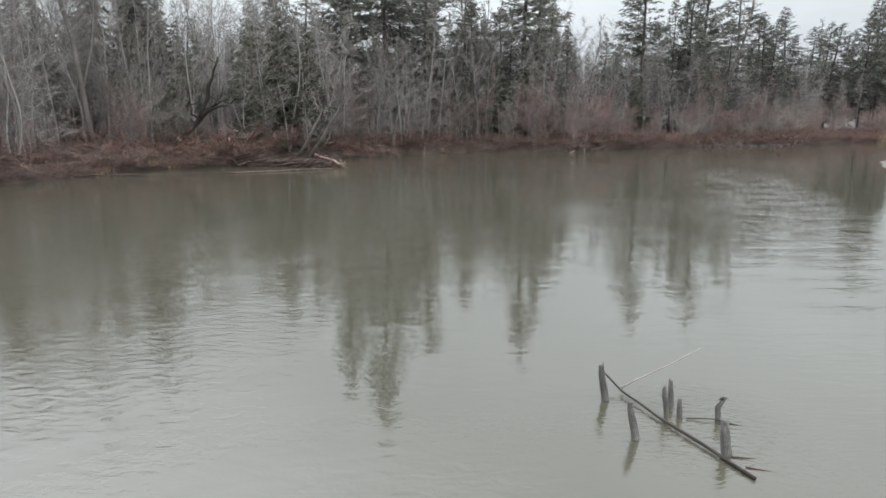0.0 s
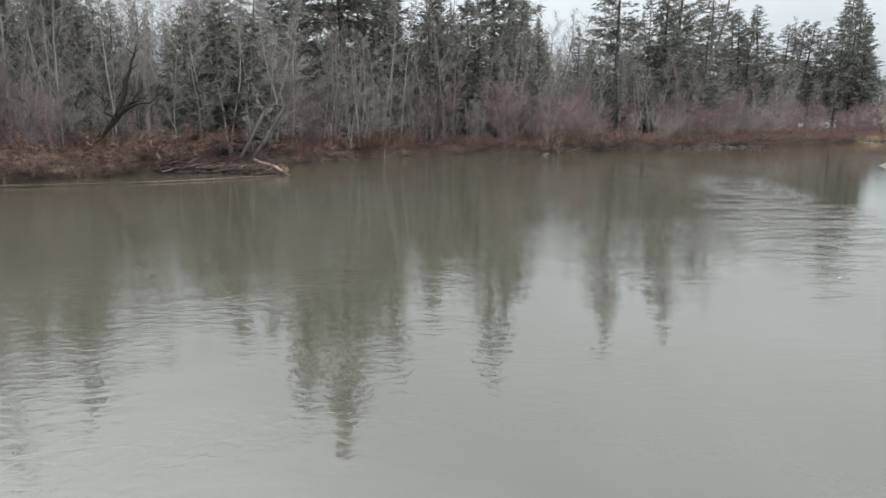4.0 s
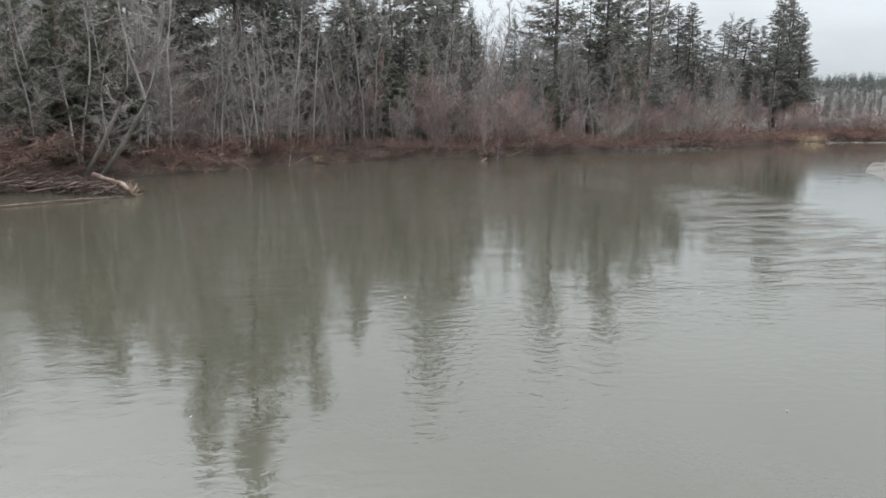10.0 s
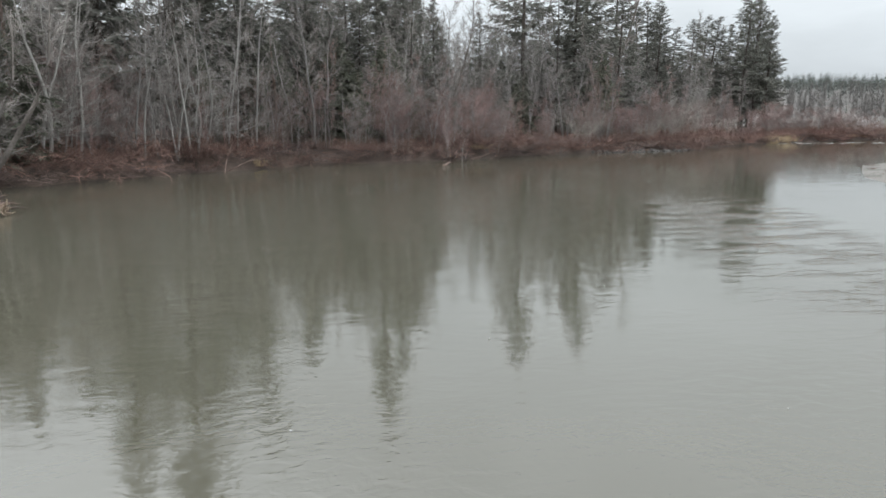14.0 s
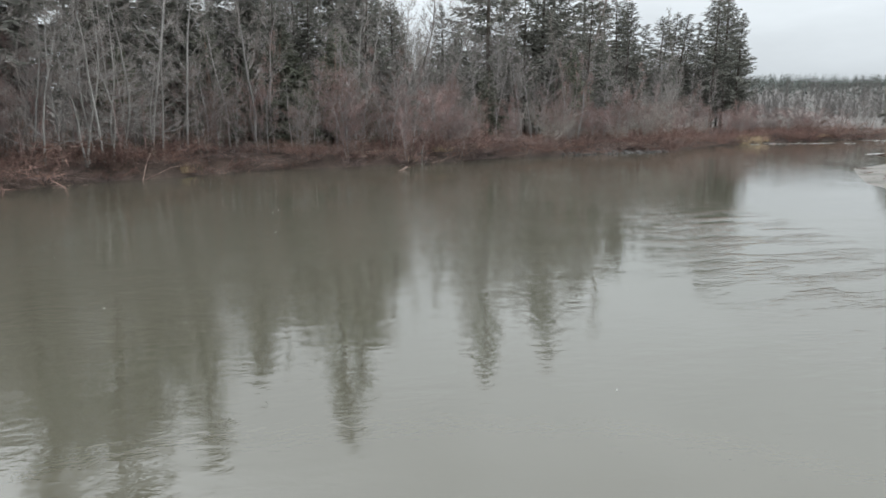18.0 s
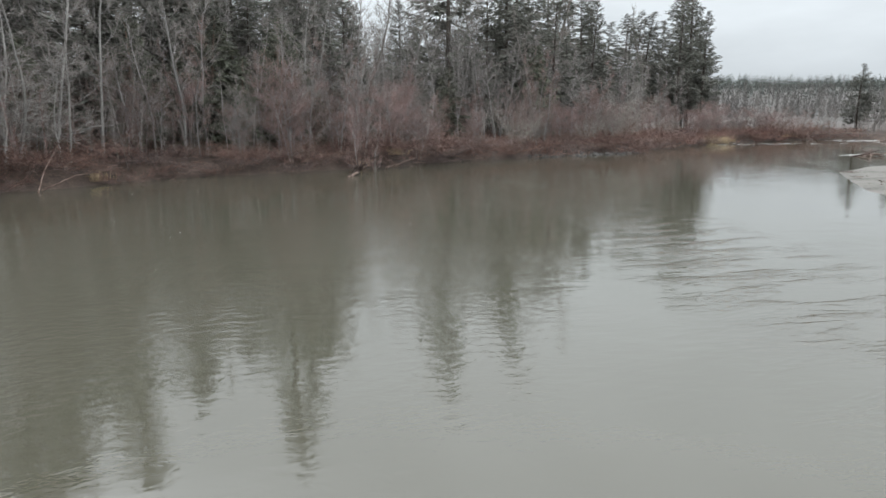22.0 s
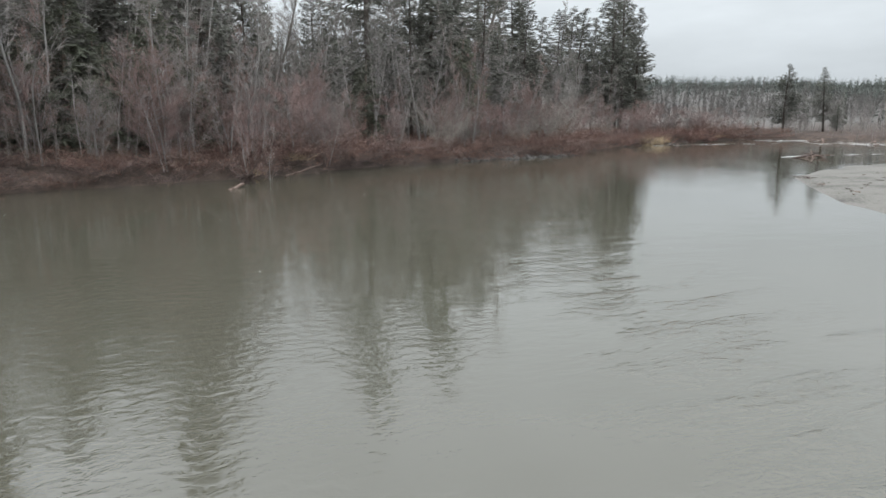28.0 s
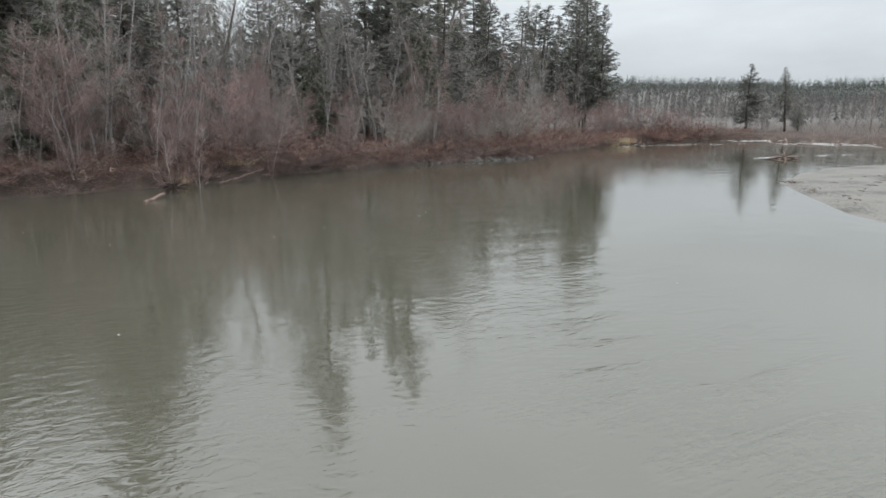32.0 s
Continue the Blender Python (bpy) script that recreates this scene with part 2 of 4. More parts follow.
def ground_material():
    m = material("leaf_litter", [(0.022, 0.016, 0.013), (0.052, 0.037, 0.029), (0.095, 0.068, 0.053)], 0.5, bump=0.9, per_object=0, second=9)
    n, l = m.node_tree.nodes, m.node_tree.links
    b = n["Principled BSDF"]
    tc = n.new("ShaderNodeTexCoord")
    # grey river sand and gravel lies on the bar
    sand, peb, sr = n.new("ShaderNodeTexNoise"), n.new("ShaderNodeTexNoise"), n.new("ShaderNodeValToRGB")
    sand.inputs["Scale"].default_value, sand.inputs["Detail"].default_value = 0.22, 8
    peb.inputs["Scale"].default_value, peb.inputs["Detail"].default_value = 5.0, 6
    for k in (sand, peb):
        l.new(tc.outputs["Object"], k.inputs["Vector"])
    add = n.new("ShaderNodeMath")
    l.new(sand.outputs[0], add.inputs[0])
    l.new(peb.outputs[0], add.inputs[1])
    l.new(add.outputs[0], sr.inputs[0])
    sr.color_ramp.elements[0].position, sr.color_ramp.elements[0].color = 0.82, (0.062, 0.059, 0.052, 1)
    sr.color_ramp.elements[1].position, sr.color_ramp.elements[1].color = 1.12, (0.146, 0.141, 0.126, 1)
    mask = n.new("ShaderNodeAttribute")
    mask.attribute_name = "sand"
    mx = n.new("ShaderNodeMix")
    mx.data_type = "RGBA"
    l.new(mask.outputs["Fac"], mx.inputs[0])
    old = b.inputs["Base Color"].links[0].from_socket
    l.new(old, mx.inputs[6])
    l.new(sr.outputs[0], mx.inputs[7])
    # the hill's floor: plain grey mottle, toned like the woods that cover it
    canopy_tone, mr, on = n.new("ShaderNodeTexNoise"), n.new("ShaderNodeValToRGB"), n.new("ShaderNodeAttribute")
    canopy_tone.inputs["Scale"].default_value, canopy_tone.inputs["Detail"].default_value = 0.06, 9
    l.new(tc.outputs["Object"], canopy_tone.inputs["Vector"])
    l.new(canopy_tone.outputs[0], mr.inputs[0])
    mr.color_ramp.elements[0].position, mr.color_ramp.elements[0].color = 0.40, (0.072, 0.070, 0.063, 1)
    mr.color_ramp.elements[1].position, mr.color_ramp.elements[1].color = 0.62, (0.125, 0.119, 0.110, 1)
    on.attribute_name = "hill"
    mh = n.new("ShaderNodeMix")
    mh.data_type = "RGBA"
    l.new(on.outputs["Fac"], mh.inputs[0])
    l.new(mx.outputs[2], mh.inputs[6])
    l.new(mr.outputs[0], mh.inputs[7])
    l.new(mh.outputs[2], b.inputs["Base Color"])
    return m


GX, GY = spaced(-72, 236, 2.4, 3600), spaced(24, 262, 2.4, 3600)
ground_mesh = sheet("ground", GX, GY, height, ground_material())
gv = np.empty(len(ground_mesh.vertices) * 3)
ground_mesh.vertices.foreach_get("co", gv)
gv = gv.reshape(-1, 3)
on_bar = ease(signed(BAR, -1, gv[:, 0], gv[:, 1]), -12, -6) * (1 - ease(signed(BANK, 1, gv[:, 0], gv[:, 1]), -2, 0))
ground_mesh.attributes.new("sand", "FLOAT", "POINT").data.foreach_set("value", on_bar)
ground_mesh.attributes.new("hill", "FLOAT", "POINT").data.foreach_set("value", ease(gv[:, 1] + 0.25 * gv[:, 0], 270, 400))
tagged(new("ground", ground_mesh), "brown leaf-littered river bank with a grey gravel bar", "ground", kind="structure")


def water_material():
    m = bpy.data.materials.new("river_water")
    m.use_nodes = True
    n, l = m.node_tree.nodes, m.node_tree.links
    b = n["Principled BSDF"]
    tc = n.new("ShaderNodeTexCoord")

    def noise_at(scale, stretch, detail, turn=35.0, rough_=0.5, distort=0.0):
        mp, t = n.new("ShaderNodeMapping"), n.new("ShaderNodeTexNoise")
        mp.inputs["Scale"].default_value, mp.inputs["Rotation"].default_value = stretch, (0, 0, radians(turn))
        t.inputs["Scale"].default_value, t.inputs["Detail"].default_value, t.inputs["Roughness"].default_value = scale, detail, rough_
        t.inputs["Distortion"].default_value = distort
        l.new(tc.outputs["Object"], mp.inputs[0])
        l.new(mp.outputs[0], t.inputs["Vector"])
        return t.outputs[0]

    def op(kind, a, c, clamp=False):
        k = n.new("ShaderNodeMath")
        k.operation, k.use_clamp = kind, clamp
        for i, v in enumerate((a, c)):
            if isinstance(v, (int, float)):
                k.inputs[i].default_value = v
            else:
                l.new(v, k.inputs[i])
        return k.outputs[0]

    def ramp_of(v, a, c, lo=0.0, hi=1.0):
        k = n.new("ShaderNodeMapRange")
        k.interpolation_type = "SMOOTHSTEP"
        l.new(v, k.inputs[0])
        for key, val in (("From Min", a), ("From Max", c), ("To Min", lo), ("To Max", hi)):
            k.inputs[key].default_value = val
        return k.outputs[0]

    swell = noise_at(0.5, (0.6, 1.0, 1), 3, 12, 0.45, 0.3)
    ripple = noise_at(3.0, (0.70, 1.1, 1), 3, 14, 0.55, 0.5)
    patch = noise_at(0.055, (1, 0.55, 1), 4, -40, 0.55, 0.8)
    lively = ramp_of(patch, 0.41, 0.61, 0.20, 1.0)
    # a long choppy run down the middle of the river
    run = n.new("ShaderNodeVectorMath")
    run.operation = "DOT_PRODUCT"
    l.new(tc.outputs["Object"], run.inputs[0])
    run.inputs[1].default_value = (0.951, -0.309, 0)
    calm = ramp_of(run.outputs["Value"], 2.0, 11.0, 1.0, 0.22)
    axes = n.new("ShaderNodeSeparateXYZ")
    l.new(tc.outputs["Object"], axes.inputs[0])
    fade = op("MULTIPLY", ramp_of(axes.outputs["Y"], 72.0, 92.0, 1.1, 0.16), ramp_of(axes.outputs["Y"], 34.0, 54.0, 0.25, 1.0))
    off = op("ABSOLUTE", op("SUBTRACT", run.outputs["Value"], 8.8), 0.0)
    chop = noise_at(3.2, (0.55, 1.0, 1), 4, 14, 0.6, 0.6)
    streaks = noise_at(0.7, (0.35, 1.1, 1), 4, 12, 0.6, 0.5)
    gate = ramp_of(streaks, 0.42, 0.66, 0.20, 1.5)
    # broken water where the current runs through the old posts
    apart = n.new("ShaderNodeVectorMath")
    apart.operation = "DISTANCE"
    l.new(tc.outputs["Object"], apart.inputs[0])
    apart.inputs[1].default_value = (5.3, 11.7, 0)
    broken = op("MULTIPLY", noise_at(7.0, (0.6, 1.0, 1), 3, 20, 0.6, 0.8), ramp_of(apart.outputs["Value"], 0.8, 3.2, 0.24, 0.0))
    choppy = op("ADD", broken, op("MULTIPLY", op("MULTIPLY", op("MULTIPLY", chop, gate), ramp_of(off, 1.0, 7.0, 0.52, 0.02)), fade))
    h = op("ADD", choppy, op("ADD", op("MULTIPLY", swell, 0.19), op("MULTIPLY", op("MULTIPLY", ripple, 0.25), op("MULTIPLY", lively, calm))))
    bump = n.new("ShaderNodeBump")
    bump.inputs["Strength"].default_value, bump.inputs["Distance"].default_value = 0.30, 0.35
    l.new(h, bump.inputs["Height"])
    l.new(bump.outputs[0], b.inputs["Normal"])
    silt, sr = noise_at(0.03, (1, 0.4, 1), 5, -40, 0.6), n.new("ShaderNodeValToRGB")
    l.new(silt, sr.inputs[0])
    sr.color_ramp.elements[0].position, sr.color_ramp.elements[0].color = 0.35, (0.0605, 0.0585, 0.0425, 1)
    sr.color_ramp.elements[1].position, sr.color_ramp.elements[1].color = 0.65, (0.0725, 0.0705, 0.0525, 1)
    l.new(sr.outputs[0], b.inputs["Base Color"])
    b.inputs["Roughness"].default_value = 0.03
    b.inputs["IOR"].default_value = 1.74
    return m


tagged(new("water", sheet("water", spaced(-80, 240, 8, 3000), spaced(-60, 260, 8, 900), lambda x, y: 0 * x, water_material())),
       "muddy olive-grey river with rippled reflections of trees", "water", kind="structure")


# ---- building helpers ----
def along(s, d):
    """The place s metres along the left bank and d metres inland, with its ground height."""
    p, seg, length = chain(BANK)
    acc = np.concatenate([[0], np.cumsum(length)])
    i = int(np.clip(np.searchsorted(acc, s) - 1, 0, len(seg) - 1))
    # direction blends over the corner so that inland rows stay even
    u = (s - acc[i]) / length[i]
    here = p[i] + u * seg[i]
    lo, hi = np.interp(s - 9, acc, p[:, 0]), np.interp(s + 9, acc, p[:, 0])
    lo2, hi2 = np.interp(s - 9, acc, p[:, 1]), np.interp(s + 9, acc, p[:, 1])
    t = np.array([hi - lo, hi2 - lo2])
    t = t / np.hypot(*t)
    x, y = here + d * np.array([-t[1], t[0]])
    return float(x), float(y), float(height(x, y))


class Shape:
    """Collects tubes, spikes and sprays into one mesh."""

    def __init__(self):
        self.v, self.f, self.n = [], [], 0

    def add(self, verts, faces):
        self.v.append(np.asarray(verts, float))
        self.f += [[k + self.n for k in f] for f in faces]
        self.n += len(verts)

    def tube(self, path, radii, sides=6, cap=True):
        path = np.asarray(path, float)
        d = np.gradient(path, axis=0)
        d /= np.linalg.norm(d, axis=1, keepdims=True) + 1e-9
        ref = np.where(np.abs(d[:, 2:3]) > 0.9, [[1.0, 0, 0]], [[0, 0, 1.0]])
        a = np.cross(d, ref)
        a /= np.linalg.norm(a, axis=1, keepdims=True) + 1e-9
        b = np.cross(d, a)
        ang = np.arange(sides) * 2 * math.pi / sides
        ring = np.cos(ang)[None, :, None] * a[:, None] + np.sin(ang)[None, :, None] * b[:, None]
        v = path[:, None] + ring * np.asarray(radii, float)[:, None, None]
        faces = [[i * sides + k, i * sides + (k + 1) % sides, (i + 1) * sides + (k + 1) % sides, (i + 1) * sides + k]
                 for i in range(len(path) - 1) for k in range(sides)]
        if cap:
            faces.append(list(range((len(path) - 1) * sides, len(path) * sides)))
            faces.append(list(range(sides))[::-1])
        self.add(v.reshape(-1, 3), faces)

    def spikes(self, p0, p1, r):
        """Many thin three-sided twigs that taper to a point."""
        p0, p1 = np.asarray(p0, float).reshape(-1, 3), np.asarray(p1, float).reshape(-1, 3)
        if not len(p0):
            return
        r = np.broadcast_to(np.asarray(r, float), (len(p0),))[:, None]
        d = p1 - p0
        a = np.cross(d, np.where(np.abs(d[:, 2:3]) > 0.9 * np.linalg.norm(d, axis=1, keepdims=True), [[1.0, 0, 0]], [[0, 0, 1.0]]))
        a /= np.linalg.norm(a, axis=1, keepdims=True) + 1e-9
        b = np.cross(d, a)
        b /= np.linalg.norm(b, axis=1, keepdims=True) + 1e-9
        v = np.stack([p0 + a * r, p0 + (-0.5 * a + 0.87 * b) * r, p0 + (-0.5 * a - 0.87 * b) * r, p1], 1).reshape(-1, 3)
        k = np.arange(len(p0)) * 4 + self.n
        f = np.stack([np.stack([k, k + 1, k + 3], -1), np.stack([k + 1, k + 2, k + 3], -1), np.stack([k + 2, k, k + 3], -1)], 1).reshape(-1, 3)
        self.v.append(v)
        self.f += f.tolist()
        self.n += len(v)

    def slivers(self, p0, p1, r):
        """Very many hair-thin twig ends or needles, each one slim triangle turned at random."""
        p0, p1 = np.asarray(p0, float).reshape(-1, 3), np.asarray(p1, float).reshape(-1, 3)
        g = np.random.RandomState(len(p0) % 9973)
        a = np.cross(p1 - p0, g.normal(0, 1, (len(p0), 3)))
        a /= np.linalg.norm(a, axis=1, keepdims=True) + 1e-9
        w = np.broadcast_to(np.asarray(r, float), (len(p0),))[:, None]
        k = np.arange(len(p0)) * 3 + self.n
        self.v.append(np.stack([p0 + a * w, p0 - a * w, p1], 1).reshape(-1, 3))
        self.f += np.stack([k, k + 1, k + 2], -1).tolist()
        self.n += 3 * len(p0)

    def mesh(self, name, mat, smooth=False):
        me = mesh_from(name, np.concatenate(self.v), self.f, mat)
        if smooth:
            me.polygons.foreach_set("use_smooth", [True] * len(me.polygons))
        return me


def part(name, shape, mat, parent, label="", smooth=False):
    ob = new(name, shape.mesh(name, mat, smooth))
    ob.parent = parent
    return tagged(ob, label)


def unit(v):
    return v / (np.linalg.norm(v) + 1e-9)


def bend(rng, start, way, length, steps, wander, rise):
    """A wandering path of a limb, curving upward by rise."""
    pts, d = [np.array(start, float)], unit(np.array(way, float))
    for _ in range(steps):
        d = unit(d + rng.normal(0, wander, 3) + np.array([0, 0, rise]))
        pts.append(pts[-1] + d * length / steps)
    return np.array(pts)


def bare_tree(name, seed, tall, trunk_r, first, limbs, spread, twigs, bark, twig, lean=0.0, stems=1, up=0.10, droop=0.0, thick=0.012, flat=1.0):
    """A leafless broadleaf tree: trunks, rising limbs that fork into pale branches, and a haze of fine twigs."""
    rng = np.random.RandomState(seed)
    base = new(name)
    crown = Shape()
    for k in range(stems):
        trunk = Shape()
        a = rng.uniform(0, 6.28)
        off = np.array([math.cos(a), math.sin(a), 0]) * (0.0 if stems == 1 else rng.uniform(0.2, 0.8))
        t = tall * (1 if k == 0 else rng.uniform(0.65, 0.95))
        way = np.array([math.cos(a) * (lean + 0.10 * (stems > 1)), math.sin(a) * (lean + 0.10 * (stems > 1)), 1])
        path = bend(rng, off - np.array([0, 0, 0.4]), way, t + 0.4, 11, 0.075, 0.05)
        r0 = trunk_r * (1 if k == 0 else rng.uniform(0.6, 0.9))
        radii = r0 * np.linspace(1, 0.07, 12) ** 0.9
        radii[0] *= 1.35
        trunk.tube(path, radii, 7)
        n_limb = max(6, int(limbs / stems ** 0.6))
        for i in range(n_limb):
            u = first + (1 - first) * (i + rng.uniform(0, 1)) / n_limb
            u = min(u, 0.97)
            j = min(int(u * 11), 10)
            at = path[j] + (path[j + 1] - path[j]) * (u * 11 - j)
            az = rng.uniform(0, 6.28)
            el = rng.uniform(0.25, 0.85) + 0.5 * u
            length = t * spread * (1.05 - u) ** 0.75 * rng.uniform(0.55, 1.15) + 0.5
            way = np.array([math.cos(az), math.sin(az), el * flat])
            lp = bend(rng, at, way, length, 4, 0.12, up)
            lr = max(0.022, r0 * 0.30 * (1.08 - u) * rng.uniform(0.6, 1.1))
            trunk.tube(lp, lr * np.linspace(1, 0.25, 5), 3, cap=False)
            nb = max(4, int(length * 2.6))
            w = rng.uniform(0.15, 1.0, nb)
            q = np.minimum((w * 4).astype(int), 3)
            b0 = lp[q] + (lp[q + 1] - lp[q]) * (w * 4 - q)[:, None]
            dn = (lp[q + 1] - lp[q]) / (length / 4) + rng.normal(0, 0.5, (nb, 3)) + np.array([0, 0, up * 2 - droop])
            dn /= np.linalg.norm(dn, axis=1, keepdims=True)
            b1 = b0 + dn * (rng.uniform(0.5, 1.0, nb) * (0.55 + 0.30 * length * (1.1 - w)))[:, None]
            trunk.spikes(b0, b1, thick * rng.uniform(1.3, 2.0, nb))
            k2 = np.repeat(np.arange(nb), twigs)
            o2 = b0[k2] + (b1 - b0)[k2] * rng.uniform(0.15, 1.0, (len(k2), 1))
            d2 = dn[k2] + rng.normal(0, 0.5, (len(k2), 3)) + np.array([0, 0, up * 1.2 - droop])
            d2 /= np.linalg.norm(d2, axis=1, keepdims=True)
            crown.slivers(o2, o2 + d2 * rng.uniform(0.4, 1.3, (len(k2), 1)), thick * rng.uniform(0.6, 1.1, len(k2)))
        part("trunk", trunk, bark, base, smooth=True)
    part("crown", crown, twig, base)
    return base


def conifer(name, seed, tall, trunk_r, first, reach, boughs, sprays, needle, bark, ragged=0.3, droop=0.25):
    """A conifer: straight tapered trunk and sagging boughs with upturned tips, thickly hung with needle sprays; broken by a few gaps."""
    rng = np.random.RandomState(seed)
    base = new(name)
    trunk, crown = Shape(), Shape()
    path = bend(rng, (0, 0, -0.5), (0, 0, 1), tall + 0.5, 12, 0.010, 0.02)
    trunk.tube(path, trunk_r * np.linspace(1, 0.04, 13) ** 0.85, 8)
    side = rng.uniform(0, 6.28)
    gaps = np.stack([rng.uniform(first, 0.95, 6), rng.uniform(0, 6.28, 6)], -1)
    for i in range(boughs):
        u = first + (1 - first) * ((i + rng.uniform(0, 1)) / boughs) ** 0.95
        az = rng.uniform(0, 6.28)
        if ((np.abs(gaps[:, 0] - u) < 0.05) & (np.cos(gaps[:, 1] - az) > 0.3)).any() and rng.rand() < 0.7:
            continue
        j = min(int(u * 12), 11)
        at = path[j] + (path[j + 1] - path[j]) * (u * 12 - j)
        shape = min(1.0, ((1 - u) * 1.7) ** 0.85 + 0.02) * (0.5 + 0.5 * min(1, (u - first) / 0.16 + 0.3))
        length = reach * shape * rng.uniform(1 - ragged * 1.6, 1.2) * (1 + 0.16 * math.cos(az - side)) + 0.25
        out = np.array([math.cos(az), math.sin(az), 0])
        rise = 0.45 * u - droop * (1 - u) + rng.normal(0, 0.17)
        tip = at + out * length + np.array([0, 0, (rise + 0.05) * length])
        mid = at + out * length * 0.55 + np.array([0, 0, (rise * 0.55 - 0.07) * length])
        trunk.spikes([at, mid], [mid, tip], [0.02 + 0.012 * length, 0.012 + 0.006 * length])
        m = max(8, int(sprays * (0.25 + length / reach)))
        w = rng.uniform(0.10, 1.0, m) ** 0.75
        o = np.where(w[:, None] < 0.55, at + (mid - at) * (w / 0.55)[:, None], mid + (tip - mid) * ((w - 0.55) / 0.45)[:, None])
        o = o + rng.normal(0, 1, (m, 3)) * np.array([0.12, 0.12, 0.05 + 0.02 * length])
        sidew = np.array([-out[1], out[0], 0])
        dn = out * rng.uniform(0.1, 1.0, (m, 1)) + sidew * rng.normal(0, 0.62, (m, 1)) + np.array([0, 0, 1.0]) * (rng.normal(0, 0.22, (m, 1)) - droop * rng.uniform(0.2, 1.7, (m, 1)) + 0.25 * u)
        ln = rng.uniform(0.5, 1.15, m) * (0.50 + 0.14 * length)
        crown.slivers(o, o + dn * ln[:, None], ln * rng.uniform(0.09, 0.17, m))
    part("trunk", trunk, bark, base, smooth=True)
    part("crown", crown, needle, base)
    return base


def thicket(name, seed, tall, wide, stems, twigs, mat, arch=0.3, split=4, thick=0.010, segs=3):
    """A leafless shrub: stems fan up from the ground and break into a mass of fine twigs."""
    rng = np.random.RandomState(seed)
    base = new(name)
    wood, fine = Shape(), Shape()
    for _ in range(stems):
        a, rr = rng.uniform(0, 6.28), abs(rng.normal(0, wide * 0.32))
        o = np.array([math.cos(a) * rr, math.sin(a) * rr, -0.2])
        t = tall * rng.uniform(0.45, 1.05) * (1 - 0.25 * rr / wide)
        az = a + rng.normal(0, 0.7)
        p = bend(rng, o, (math.cos(az) * arch, math.sin(az) * arch, 1.0), t, segs, 0.12, -0.16 * arch)
        wood.spikes(p[:-1], p[1:] + (p[1:] - p[:-1]) * 0.25, (0.006 + 0.0022 * t) * np.linspace(1, 0.5, segs))
        w = rng.uniform(0.2, 1.0, split) ** 0.8
        q = np.minimum((w * segs).astype(int), segs - 1)
        b0 = p[q] + (p[q + 1] - p[q]) * (w * segs - q)[:, None]
        d = unit_rows((p[q + 1] - p[q]) / (t / segs) + rng.normal(0, 0.55, (split, 3)) + np.array([0, 0, 0.15 - arch * 0.3]))
        b1 = b0 + d * t * rng.uniform(0.16, 0.32, (split, 1))
        fine.slivers(b0, b1, thick * 1.3)
        k2 = np.repeat(np.arange(split), twigs)
        o2 = b0[k2] + (b1 - b0)[k2] * rng.uniform(0.1, 0.95, (len(k2), 1))
        d2 = unit_rows(d[k2] + rng.normal(0, 0.8, (len(k2), 3)))
        fine.slivers(o2, o2 + d2 * rng.uniform(0.06, 0.15, (len(k2), 1)) * (t + 1.5), thick * rng.uniform(0.5, 1.0, len(k2)))
    tagged(part("stem_mass", wood, mat, base), kind="stuff")
    tagged(part("crown", fine, mat, base), kind="stuff")
    return base


def haze_tree(name, seed, tall, reach, stems, twigs, bark, twig, low=0.16, thick=0.0085):
    """A young leafless tree: pale slim stems under a rounded crown of very fine twigs."""
    rng = np.random.RandomState(seed)
    base = new(name)
    crown = Shape()
    for k in range(stems):
        trunk = Shape()
        a = rng.uniform(0, 6.28)
        lean = rng.uniform(0.05, 0.30) * (stems > 1)
        t = tall * (0.96 if k == 0 else rng.uniform(0.6, 0.92))
        path = bend(rng, (math.cos(a) * 0.3, math.sin(a) * 0.3, -0.4), (math.cos(a) * lean, math.sin(a) * lean, 1), t, 8, 0.06, 0.05)
        trunk.tube(path, (0.035 + 0.0045 * t) * np.linspace(1, 0.12, 9), 5, cap=False)
        # limbs, then twigs that fill a ragged ovoid
        n = int(44 / stems ** 0.5)
        u = rng.uniform(low, 0.97, n)
        q = np.minimum((u * 8).astype(int), 7)
        o = path[q] + (path[q + 1] - path[q]) * (u * 8 - q)[:, None]
        az = rng.uniform(0, 6.28, n)
        wide = reach * np.sin(np.clip((u - low) / (1.04 - low), 0, 1) ** 0.75 * 3.14) ** 0.7 * rng.uniform(0.5, 1.15, n) + 0.4
        e = o + np.stack([np.cos(az) * wide, np.sin(az) * wide, wide * rng.uniform(0.35, 1.2, n)], -1)
        trunk.spikes(o, e, 0.008 + 0.004 * wide)
        part("trunk", trunk, bark, base, smooth=True)
        m = rng.choice(n, twigs // stems, p=wide / wide.sum())
        w = rng.uniform(0.1, 1.0, (len(m), 1)) ** 0.7
        b = o[m] + (e - o)[m] * w + rng.normal(0, 0.22, (len(m), 3))
        d = unit_rows((e - o)[m] + np.array([0, 0, 0.5])) * 0.8 + rng.normal(0, 0.5, (len(m), 3)) + np.array([0, 0, 0.25])
        crown.slivers(b, b + d * rng.uniform(0.4, 1.25, (len(m), 1)), thick * rng.uniform(0.6, 1.2, len(m)))
    part("crown", crown, twig, base)
    return base


def unit_rows(v):
    return v / (np.linalg.norm(v, axis=1, keepdims=True) + 1e-9)


USED = set()


